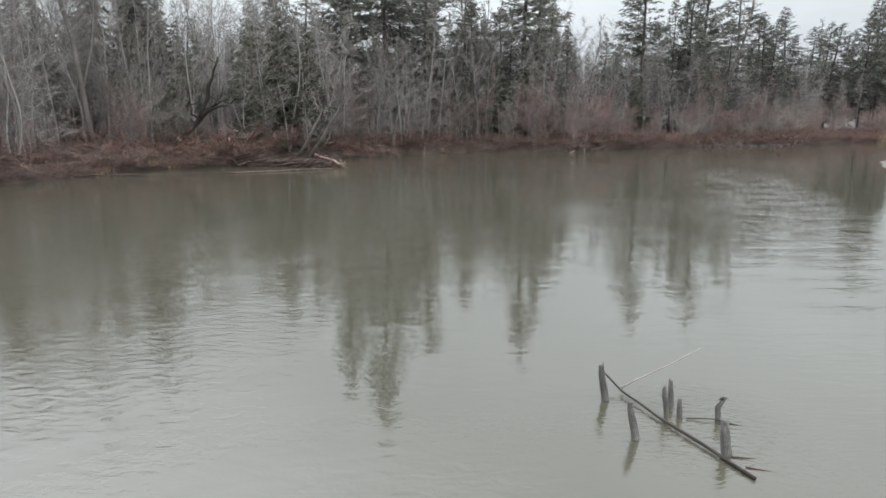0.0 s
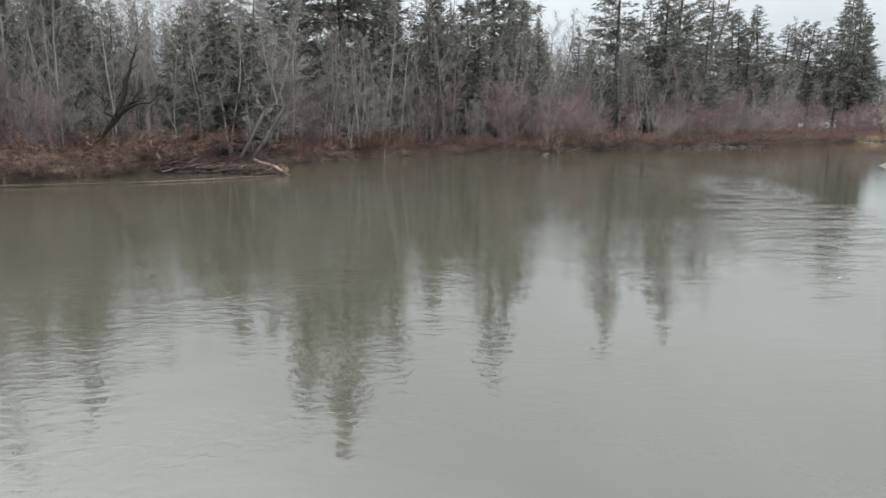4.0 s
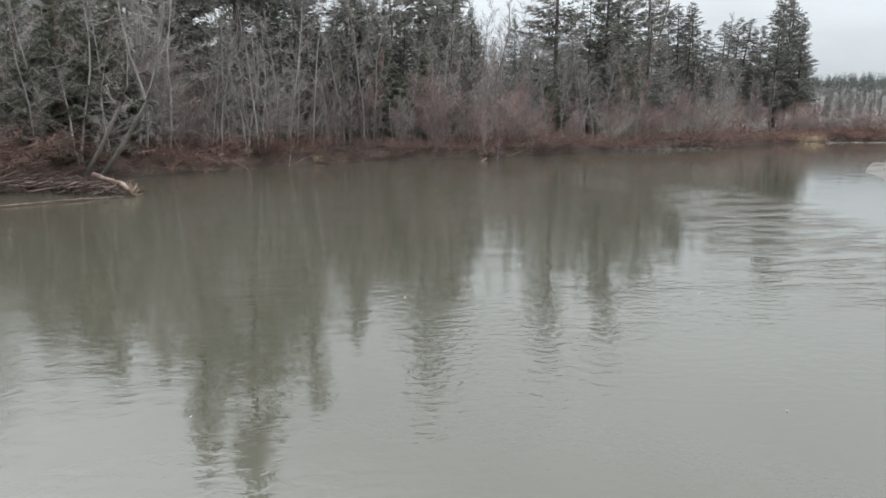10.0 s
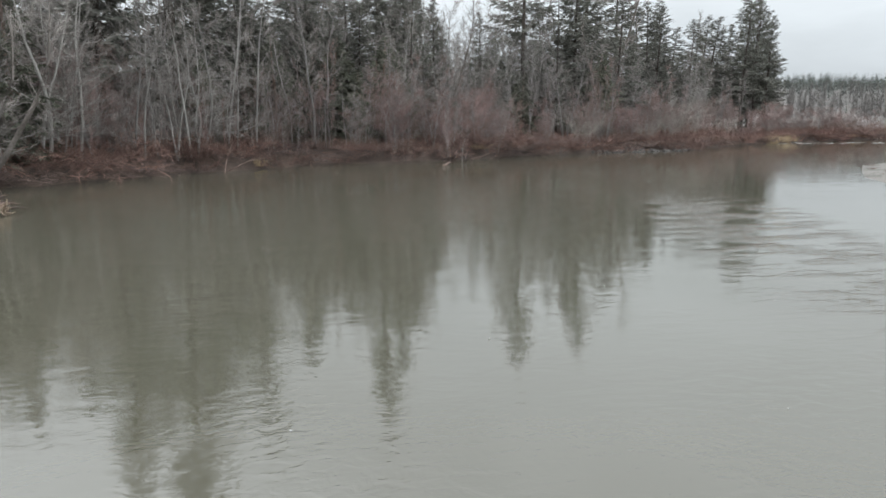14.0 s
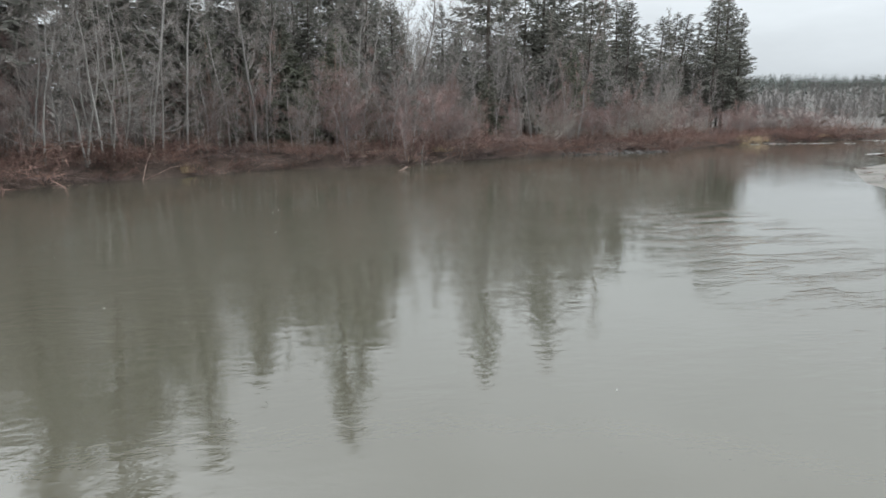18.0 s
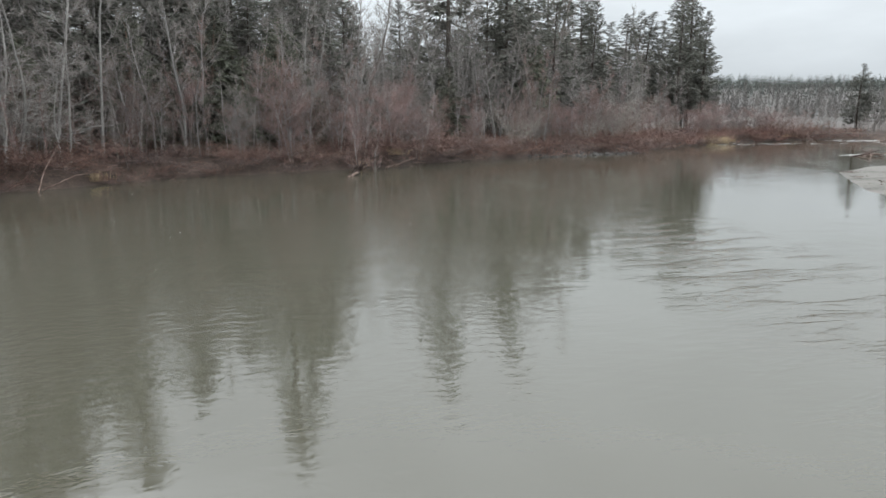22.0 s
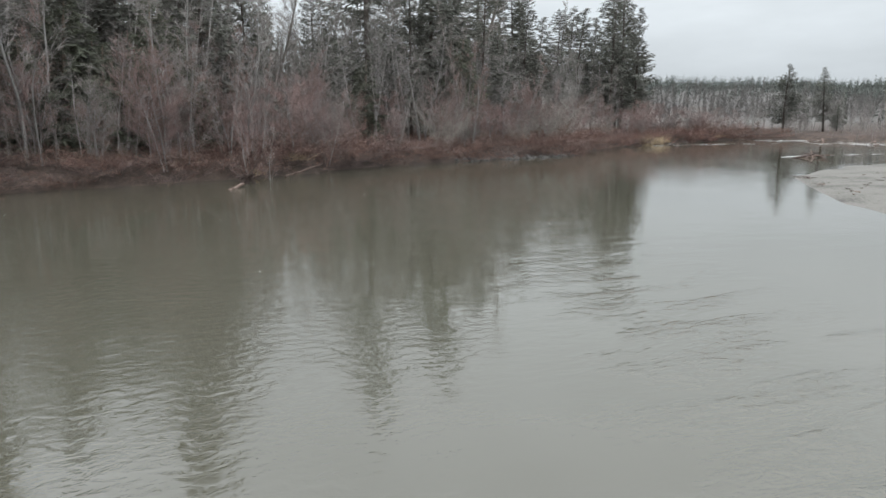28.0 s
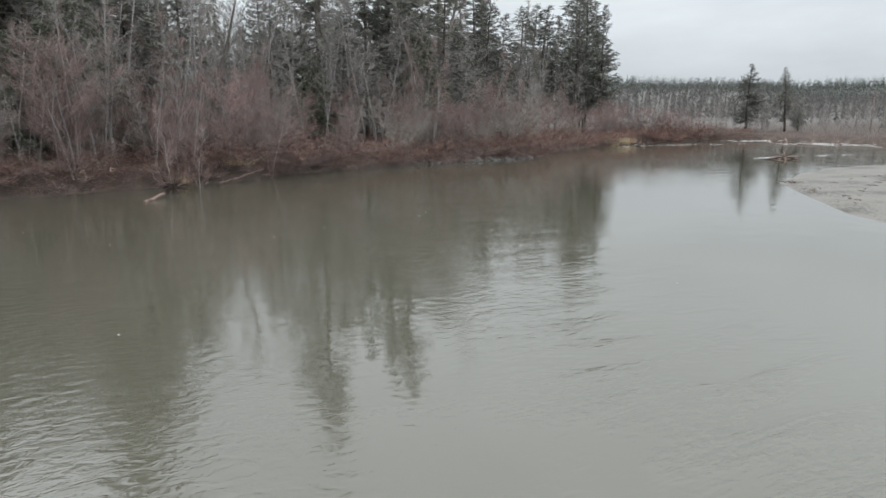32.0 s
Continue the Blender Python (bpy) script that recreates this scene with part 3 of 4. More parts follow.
def plant(kind, native, x, y, tall, turn, label, category, group, tip=0.0, wide=1.0):
    """Sets a copy of a built tree; the built one itself is used first."""
    z = float(height(x, y))
    k = tall / native
    m = pose(x, y, z - 0.05, tip, 0, turn) @ Matrix.Diagonal((k * wide, k * wide, k, 1))
    if kind.name in USED:
        ob = copy_thing(kind, m)
    else:
        USED.add(kind.name)
        kind.matrix_basis = m
        ob = kind
    return tagged(ob, label, category, group)


# ---- trees: one of each kind is built, then set out along the bank ----
ALDERS = [(bare_tree("alder_tree", 11 + k, 20, 0.135, 0.26, 26, 0.22, 9, BARK_ALDER, TWIG_GREY, lean=0.03 * k), 20) for k in range(5)]
SPREADERS = [(bare_tree("spreading_alder", 16 + k, 19, 0.15, 0.10, 34, 0.34, 8, BARK_WHITE, TWIG_GREY, lean=0.05, stems=1 + k % 2, up=0.07, thick=0.012, flat=0.4), 19) for k in range(4)]
PINKS = [(bare_tree("red_alder_tree", 31 + k, 14, 0.10, 0.15, 26, 0.24, 11, BARK_ALDER, TWIG_PINK, stems=1 + k, up=0.14, thick=0.011), 14) for k in range(3)]
CLUMPS = [(bare_tree("maple_clump", 41 + k, 13, 0.10, 0.20, 26, 0.27, 10, BARK_ALDER, TWIG_GREY, stems=3, up=0.06, droop=0.05, thick=0.011), 13) for k in range(3)]
COTTON = [(bare_tree("cottonwood_tree", 51 + k, 36, 0.42, 0.30, 28, 0.20, 8, BARK_GREY, TWIG_GREY, up=0.16, thick=0.022), 36) for k in range(2)]
FIRS = [(conifer("fir_tree", 61 + k, 45, 0.55, f, r, 330, 40, NEEDLES, BARK_DARK, rg, 0.34), 45)
        for k, (f, r, rg) in enumerate([(0.22, 6.3, 0.30), (0.26, 6.0, 0.34), (0.14, 6.4, 0.28), (0.19, 5.8, 0.32)])]
SPRUCES = [(conifer("spruce_tree", 71 + k, 34, 0.30, f, r, 240, 29, NEEDLES, BARK_DARK, rg, 0.28), 34)
           for k, (f, r, rg) in enumerate([(0.10, 4.2, 0.22), (0.18, 3.7, 0.33), (0.06, 4.6, 0.22)])]
CEDARS = [(conifer("cedar_tree", 81 + k, 22, 0.40, 0.03, 4.2, 270, 34, NEEDLES_OLIVE, BARK_RED, 0.22, 0.60), 22) for k in range(2)]
WILLOWS = [(thicket("willow_thicket", 91 + k, 10, 3.4, 34, 18, TWIG_PINK, 0.50, 8, 0.0095, 4), 10) for k in range(3)]
PALES = [(thicket("pale_willow", 96 + k, 12, 2.2, 46, 12, TWIG_PALE, 0.42, 7, 0.012, 4), 12) for k in range(2)]
HAZES = [(haze_tree("young_alder_tree", 111 + k, 14, r, st, 5600, BARK_ALDER, TWIG_PINK), 14) for k, (r, st) in enumerate([(3.6, 2), (4.2, 3), (3.2, 1), (4.4, 4)])]
GREYS = [(haze_tree("grey_willow_tree", 121 + k, 13, 3.6, 3, 4600, BARK_ALDER, TWIG_GREY, 0.12), 13) for k in range(2)]
BRAMBLES = [(thicket("bramble_bush", 101 + k, 2.4, 2.4, 34, 10, (STEM_RUST, STEM_WINE, STEM_RUST, STEM_TAN)[k], 0.9, 5, 0.0088, 2), 2.4) for k in range(4)]
BRIERS = [(thicket("red_brier_bush", 131 + k, 2.4, 2.4, 26, 9, STEM_RED, 0.8, 5, 0.010, 2), 2.4) for k in range(2)]

# landmark trees: x, y, height
TALL_FIRS = [(-32.4, 129.5, 33.0), (-48.5, 105.4, 36.0), (-20.0, 130.5, 50.0), (-10.9, 136.1, 63.0), (4.9, 154.9, 51.0), (22.5, 159.4, 51.0), (54.9, 179.3, 47.0), (83.4, 214.3, 45.0), (149.9, 220.4, 49.2), (159.6, 241.6, 45.2), (167.3, 249.1, 46.2), (20.3, 167.5, 42.0), (46.3, 185.8, 38.4), (164.1, 239.1, 39.4), (152.3, 245.1, 32.8), (68.1, 181.5, 30.7), (82.0, 191.1, 27.7), (100.1, 213.8, 34.9), (31.7, 169.0, 24.7), (-20.8, 135.6, 28.8), (-38.6, 120.5, 24.7), (-56.1, 91.7, 25.0), (-3.2, 150.2, 31.0)]
NARROW_SPRUCES = [(-29.5, 138.0, 36.0), (146.5, 228.0, 41.0), (155.5, 233.5, 44.0), (140.5, 239.0, 36.0), (-4.7, 155.9, 42.8), (111.2, 247.1, 42.7), (122.5, 252.9, 40.2), (138.8, 265.4, 39.4), (142.7, 250.7, 28.9), (158.8, 262.8, 35.2), (167.8, 255.6, 44.3), (-3.7, 145.8, 21.9), (10.1, 144.9, 19.7), (142.0, 245.0, 32.3), (131.7, 236.2, 28.2), (119.1, 227.6, 30.7), (106.1, 216.7, 31.5), (-9.4, 142.1, 27.2), (7.3, 154.4, 29.3), (13.8, 153.1, 24.2), (15.2, 151.5, 17.9), (81.7, 193.6, 23.8)]
COTTONWOODS = [(-28.9, 122.1, 27.0), (-47.4, 86.9, 42.0), (-51.0, 93.0, 36.0), (85.2, 202.3, 41.9), (107.9, 234.3, 47.6), (13.0, 163.5, 25.7), (32.0, 176.1, 27.1), (11.2, 167.1, 36.5), (34.6, 181.7, 28.4), (141.9, 234.3, 34.7), (67.8, 175.1, 26.4), (70.8, 173.7, 22.4), (-0.9, 144.8, 28.0), (5.1, 149.4, 27.3), (25.8, 161.7, 24.7), (35.2, 171.0, 26.3)]
FRONT_ALDERS = [(-28.0, 101.8, 17.0), (-24.6, 104.2, 19.5), (-30.6, 99.6, 15.0), (-22.3, 106.6, 20.0), (-28.3, 105.8, 22.9), (-21.0, 111.5, 22.1), (-20.2, 115.2, 23.6), (-18.8, 115.0, 21.7), (-9.1, 123.2, 20.0), (-7.0, 123.8, 19.1), (-12.2, 117.6, 19.7), (-7.4, 122.1, 18.7), (-19.7, 114.0, 17.0), (-8.9, 120.4, 17.0), (-6.2, 125.3, 16.0), (-3.5, 127.9, 17.1), (15.0, 138.6, 14.7), (-45.8, 68.0, 15.7), (-42.0, 86.3, 15.3), (-48.1, 75.5, 17.6), (-32.0, 105.8, 19.5), (-47.9, 87.8, 25.4)]
FRONT_PINKS = [(18.3, 137.7, 11.5), (26.2, 140.8, 14.3), (19.3, 140.0, 13.9), (9.0, 134.7, 18.2), (21.5, 138.8, 14.0), (29.4, 141.6, 12.5), (37.7, 148.6, 12.0), (65.0, 161.6, 15.4), (66.1, 161.0, 17.0), (72.4, 165.1, 11.5)]
BANK_CEDARS = [(-26.9, 107.1, 20.5), (-23.2, 112.0, 18.6), (-31.2, 107.5, 21.4), (-29.3, 104.6, 15.0), (10.3, 142.9, 18.0), (12.9, 145.0, 16.0), (19.1, 146.8, 18.4), (14.1, 142.3, 13.8), (-29.0, 115.9, 19.6), (-26.0, 116.1, 14.8), (-26.2, 111.6, 14.6), (1.8, 141.4, 18.7), (-48.1, 102.3, 19.5), (49.2, 164.3, 15.3), (70.7, 176.0, 20.0)]
FAR_FIRS = [(227.1, 231.2, 21.4), (237.5, 223.1, 16.1), (235.0, 216.2, 8.9)]
GLADES = [(-44.0, 79.0, 6.5), (-47.0, 84.5, 4.0), (-36.0, 90.0, 4.0), (-27.0, 103.5, 5.0), (-31.0, 106.0, 4.5), (-22.5, 107.5, 4.5)]    # low brush only, so that the trees behind stand free
rng = np.random.RandomState(7)


def set_out(spots, kinds, label, category, group, tip=0.0, wide=1.0):
    for i, (x, y, tall) in enumerate(spots):
        kind, native = kinds[i % len(kinds)]
        plant(kind, native, x, y, tall, rng.uniform(0, 360), label, category, group, tip=rng.normal(0, 1) * tip, wide=wide * rng.uniform(0.88, 1.12))


set_out(TALL_FIRS, FIRS, "tall dark-green fir with drooping boughs above bare trees", "tree", "firs of the wood")
set_out(NARROW_SPRUCES, SPRUCES, "narrow dark-green spruce standing in the wood", "tree", "spruces of the wood", 0, 1.3)
set_out(FAR_FIRS, FIRS[2:], "dense dark conifer standing alone on the far bank", "tree", "conifers on the far bank", 0, 1.6)
set_out(COTTONWOODS, COTTON, "tall leafless cottonwood with rising grey limbs", "tree", "cottonwoods")
set_out(FRONT_ALDERS, SPREADERS, "leafless alder with pale trunk and wide sweeping limbs at the bank", "tree", "alders on the bank", 2.0)
set_out(FRONT_PINKS, PINKS, "leafless young alder with reddish-brown twigs", "tree", "young alders", 2.0)


def rows_of(kinds, s0, s1, step, d0, d1, low, high, label, category, group, tip=5.0, wide=1.0):
    s = s0
    while s < s1:
        x, y, _ = along(s + rng.uniform(-0.4, 0.4) * step, rng.uniform(d0, d1))
        kind, native = kinds[rng.randint(len(kinds))]
        if high > 9 and any(math.hypot(x - cx, y - cy) < r for cx, cy, r in GLADES):
            s += step * 0.5
            continue
        plant(kind, native, x, y, rng.uniform(low, high), rng.uniform(0, 360), label, category, group, rng.normal(0, 1) * tip, wide * rng.uniform(0.85, 1.15))
        s += step * rng.uniform(0.7, 1.3)


rows_of(ALDERS, 165, 300, 4.2, 5, 14, 18, 25, "leafless alder with pale grey trunk in the wood", "tree", "alders in the wood")
rows_of(ALDERS, 165, 330, 5.6, 14, 30, 23, 31, "leafless grey alder deep in the wood", "tree", "alders in the wood")
rows_of(CLUMPS, 170, 305, 6.5, 3, 12, 8, 13, "leafless many-stemmed maple with grey twigs", "tree", "maples on the bank")
rows_of(HAZES, 262, 440, 4.2, 5, 13, 8, 15, "leafless young alder with a reddish haze of twigs", "tree", "young alders", 3, 1.05)
rows_of(HAZES, 165, 262, 6.5, 6, 17, 11, 18, "leafless tree with a rusty haze of twigs", "tree", "young alders", 3)
rows_of(HAZES, 432, 494, 2.8, 3, 16, 7, 13, "low leafless alder with a grey-red haze of twigs", "tree", "young alders", 3, 1.3)
rows_of(GREYS, 180, 480, 13.0, 4, 11, 7, 13, "leafless grey willow with a fine twig crown", "tree", "grey willows", 3)
rows_of(PINKS, 245, 432, 12.0, 8, 18, 11, 18, "leafless young alder with reddish twigs", "tree", "young alders")
rows_of(ALDERS, 330, 440, 7.0, 14, 34, 16, 24, "leafless grey alder behind the thickets", "tree", "alders in the wood")
rows_of(COTTON, 200, 430, 20.0, 30, 50, 26, 34, "tall leafless cottonwood in the wood", "tree", "cottonwoods")
rows_of(SPRUCES, 160, 340, 11.0, 16, 34, 13, 24, "dark spruce deep in the wood", "tree", "spruces of the wood")
rows_of(SPRUCES, 340, 432, 14.0, 18, 42, 18, 30, "dark spruce deep in the wood", "tree", "spruces of the wood")
set_out(BANK_CEDARS, CEDARS, "dense olive-green cedar at the wood's edge", "tree", "cedars", 0, 1.15)
rows_of(CEDARS, 200, 300, 16.0, 9, 18, 11, 18, "dense olive-green cedar among bare trees", "tree", "cedars")
rows_of(WILLOWS, 288, 484, 8.0, 2.5, 8, 3, 6.5, "leafless reddish willow thicket on the bank", "shrub", "willow thickets", 3, 1.15)
set_out([(87.2, 171.5, 13.0), (60.0, 158.0, 9.0), (-43.5, 92.0, 17.0), (-40.5, 94.0, 15.0)], PALES, "pale grey leafless willow fanning up from the bank", "shrub", "pale willows")
set_out([(60.5, 168.0, 21.0), (62.5, 171.0, 17.0)], CLUMPS, "tall leafless many-stemmed maple with sweeping grey branches", "tree", "maples on the bank")
set_out([(19.8, 135.6, 16.5), (28.5, 139.5, 13.5), (33.5, 141.5, 13.0), (38.5, 145.5, 14.0)], HAZES, "leafless young alder with a rounded reddish crown", "tree", "young alders", 1)
rows_of(PALES, 320, 470, 24.0, 5, 12, 6, 9, "pale grey leafless willow on the bank", "shrub", "pale willows")
rows_of(BRAMBLES, 165, 505, 1.9, 0.0, 2.6, 1.6, 3.2, "rust-brown leafless brambles on the bank", "shrub", "brambles on the bank", 6, 1.4)
rows_of(BRAMBLES, 165, 500, 2.6, 2.4, 8.0, 2.6, 5.4, "rust-brown leafless brambles on the bank", "shrub", "brambles on the bank", 4, 1.4)
rows_of(BRIERS, 396, 462, 2.6, 0.8, 5.0, 1.6, 3.8, "bright rust-red leafless briers on the bank", "shrub", "red briers on the bank", 4, 1.5)
rows_of(GREYS, 498, 600, 6.0, 6, 30, 8, 13, "leafless grey tree on the far bank", "tree", "trees on the far bank")


# ---- what nobody could count: undergrowth, the woods behind, the wooded hill ----
def bare_woods(shape, x, y, tall, twigs, thick, r):
    """Many plain leafless trees in one mesh."""
    n = len(x)
    z = height(x, y)
    o = np.stack([x, y, z - 0.3], -1)
    lean = np.stack([r.normal(0, 0.04, n), r.normal(0, 0.04, n), np.ones(n)], -1)
    shape.spikes(o, o + lean * (0.86 * tall)[:, None], 0.0035 * tall)
    k = np.repeat(np.arange(n), twigs)
    u = r.uniform(0.18, 0.88, len(k))
    p = o[k] + lean[k] * (tall[k] * u)[:, None]
    az = r.uniform(0, 6.28, len(k))
    ln = tall[k] * 0.20 * (1.25 - u) ** 0.6 * r.uniform(0.5, 1.2, len(k))
    d = np.stack([np.cos(az), np.sin(az), r.uniform(0.3, 1.3, len(k))], -1)
    d /= np.linalg.norm(d, axis=1, keepdims=True)
    shape.slivers(p, p + d * ln[:, None], thick * r.uniform(0.6, 1.2, len(k)))


def dark_woods(shape, x, y, tall, tiers, r, reach=0.17):
    """Many plain conifers in one mesh, each a trunk hung with ragged drooping needle sprays."""
    n = len(x)
    o = np.stack([x, y, height(x, y) - 0.3], -1)
    shape.spikes(o, o + np.stack([0 * x, 0 * x, tall], -1), 0.010 * tall)
    k = np.repeat(np.arange(n), tiers)
    u = r.uniform(0.12, 0.99, len(k))
    az = r.uniform(0, 6.28, len(k))
    ln = tall[k] * reach * (1.05 - u) ** 0.9 * r.uniform(0.5, 1.25, len(k)) + 0.3
    w = r.uniform(0.0, 0.65, len(k))
    out = np.stack([np.cos(az) * ln, np.sin(az) * ln, -0.35 * ln], -1)
    p = o[k] + np.stack([0 * u, 0 * u, tall[k] * u], -1) + out * w[:, None]
    q = p + out * 0.45 + r.normal(0, 0.10, (len(k), 3)) * ln[:, None] - np.array([0, 0, 0.15]) * ln[:, None]
    shape.slivers(p, q, ln * 0.13)


def inland(n, s0, s1, d0, d1, r):
    p = np.array([along(r.uniform(s0, s1), r.uniform(d0, d1))[:2] for _ in range(n)])
    shut = [np.hypot(*(p - (cx, cy)).T) < rad for cx, cy, rad in GLADES]
    return p[~np.any(shut, axis=0)].T


def inner_woods(shape, x, y, tall, limbs, twigs, thick, r):
    """Leafless trees with limbs and twigs, close enough to show both, in one mesh."""
    n = len(x)
    o = np.stack([x, y, height(x, y) - 0.3], -1)
    lean = np.stack([r.normal(0, 0.13, n), r.normal(0, 0.13, n), np.ones(n)], -1)
    shape.spikes(o, o + lean * tall[:, None], 0.0034 * tall)
    k = np.repeat(np.arange(n), limbs)
    u = r.uniform(0.2, 0.97, len(k))
    p = o[k] + lean[k] * (tall[k] * u)[:, None]
    az = r.uniform(0, 6.28, len(k))
    ln = tall[k] * 0.24 * (1.1 - u) ** 0.6 * r.uniform(0.5, 1.2, len(k))
    d = np.stack([np.cos(az), np.sin(az), r.uniform(0.3, 1.4, len(k))], -1)
    d /= np.linalg.norm(d, axis=1, keepdims=True)
    shape.spikes(p, p + d * ln[:, None], thick * 1.6)
    j = np.repeat(np.arange(len(k)), twigs)
    q = p[j] + d[j] * (ln[j] * r.uniform(0.2, 1.0, len(j)))[:, None]
    e = d[j] + r.normal(0, 0.55, (len(j), 3)) + np.array([0, 0, 0.2])
    shape.slivers(q, q + e * r.uniform(0.5, 1.4, (len(j), 1)), thick * r.uniform(0.5, 1.0, len(j)))


fr = np.random.RandomState(21)
back = Shape()
x, y = inland(500, 140, 440, 22, 80, fr)
bare_woods(back, x, y, fr.uniform(18, 33, len(x)), 170, 0.032, fr)
x, y = inland(210, 130, 250, 12, 60, fr)
bare_woods(back, x, y, fr.uniform(24, 38, len(x)), 190, 0.030, fr)
x, y = inland(520, 500, 640, 22, 110, fr)
bare_woods(back, x, y, fr.uniform(8, 13, len(x)), 110, 0.040, fr)
tagged(new("bare_woods", back.mesh("bare_woods", TWIG_FAR)), "grey leafless woods behind the river bank", "woods", kind="stuff")
inner = Shape()
x, y = inland(150, 150, 335, 9, 28, fr)
inner_woods(inner, x, y, fr.uniform(17, 30, len(x)), 34, 13, 0.017, fr)
x, y = inland(56, 335, 440, 14, 30, fr)
inner_woods(inner, x, y, fr.uniform(12, 20, len(x)), 34, 13, 0.017, fr)
tagged(new("inner_woods", inner.mesh("inner_woods", TWIG_FAR)), "close-grown grey leafless trees within the wood", "woods", kind="stuff")
dark = Shape()
x, y = inland(90, 140, 440, 36, 90, fr)
dark_woods(dark, x, y, fr.uniform(18, 32, len(x)), 420, fr)
x, y = inland(26, 130, 250, 22, 55, fr)
dark_woods(dark, x, y, fr.uniform(22, 36, len(x)), 620, fr)
x, y = inland(50, 135, 340, 40, 95, fr)
dark_woods(dark, x, y, fr.uniform(28, 40, len(x)), 480, fr)
x, y = inland(26, 505, 640, 40, 120, fr)
dark_woods(dark, x, y, fr.uniform(10, 18, len(x)), 300, fr)
tagged(new("dark_woods", dark.mesh("dark_woods", NEEDLES)), "dark conifers deep in the woods", "woods", kind="stuff")
hill_bare, hill_dark = Shape(), Shape()
x, y = fr.uniform(60, 1100, 9000), fr.uniform(240, 900, 9000)
far = (y + 0.25 * x > 380) & (signed(BANK, 1, x, y) > 45) & ((x > 0.62 * (y - 75)) | (fr.rand(len(x)) < 0.3))
x, y = x[far], y[far]
dk = fr.rand(len(x)) < 0.04 + 0.96 * ease(y + 0.25 * x, 560, 660)
bare_woods(hill_bare, x[~dk], y[~dk], fr.uniform(10, 17, (~dk).sum()), 150, 0.065, fr)
dark_woods(hill_dark, x[dk], y[dk], fr.uniform(9, 15, dk.sum()), 44, fr, 0.36)
a = np.radians(fr.uniform(48, 80, 1500))
q = fr.uniform(1120, 1330, 1500)
dark_woods(hill_dark, 20 + q * np.sin(a), 70 + q * np.cos(a), fr.uniform(14, 22, 1500), 22, fr, 0.45)
tagged(new("hill_woods", hill_bare.mesh("hill_woods", TWIG_HILL)), "hazy grey leafless woods on the far slope", "woods", kind="stuff")
tagged(new("hill_conifers", hill_dark.mesh("hill_conifers", NEEDLES_FAR)), "dark conifers along the far ridge", "woods", kind="stuff")
scrub = Shape()
x, y = inland(2200, 160, 505, 1, 26, fr)
z = height(x, y)
k = np.repeat(np.arange(len(x)), 44)
p = np.stack([x[k] + fr.normal(0, 0.9, len(k)), y[k] + fr.normal(0, 0.9, len(k)), z[k] - 0.1 + fr.uniform(0, 0.8, len(k))], -1)
d = np.stack([fr.normal(0, 0.8, len(k)), fr.normal(0, 0.8, len(k)), fr.uniform(0.3, 1.1, len(k))], -1)
scrub.slivers(p, p + d * fr.uniform(0.5, 1.7, (len(k), 1)), 0.017)
tagged(new("undergrowth", scrub.mesh("undergrowth", STEM_RUST)), "brown tangled undergrowth beneath the trees", "undergrowth", kind="stuff")


def saplings(name, n, s0, s1, d0, d1, low, high, mat, label):
    """Close-grown whips and saplings that fill the wood's lower half."""
    sh = Shape()
    x, y = inland(n, s0, s1, d0, d1, fr)
    n = len(x)
    t = fr.uniform(low, high, n)
    o = np.stack([x, y, height(x, y) - 0.2], -1)
    lean = np.stack([fr.normal(0, 0.10, n), fr.normal(0, 0.10, n), np.ones(n)], -1)
    sh.spikes(o, o + lean * t[:, None], 0.0045 * t + 0.01)
    k = np.repeat(np.arange(n), 130)
    u = fr.uniform(0.10, 1.0, len(k))
    p = o[k] + lean[k] * (t[k] * u)[:, None]
    d = np.stack([fr.normal(0, 0.55, len(k)), fr.normal(0, 0.55, len(k)), fr.uniform(0.3, 1.3, len(k))], -1)
    sh.slivers(p, p + d * (t[k] * fr.uniform(0.08, 0.22, len(k)))[:, None], fr.uniform(0.008, 0.018, len(k)))
    tagged(new(name, sh.mesh(name, mat)), label, "saplings", kind="stuff")


saplings("grey_saplings", 380, 150, 320, 3, 24, 5, 13, TWIG_GREY, "grey-brown leafless saplings filling the wood")
saplings("rusty_saplings", 150, 160, 262, 2, 16, 3, 8, TWIG_PINK, "rusty leafless saplings along the near bank")
saplings("red_saplings", 150, 240, 500, 3, 18, 3, 7.5, TWIG_PINK, "reddish leafless saplings filling the wood's edge")
saplings("far_scrub", 430, 492, 640, 0.5, 40, 2, 5, TWIG_FAR, "grey-brown scrub along the far bank")


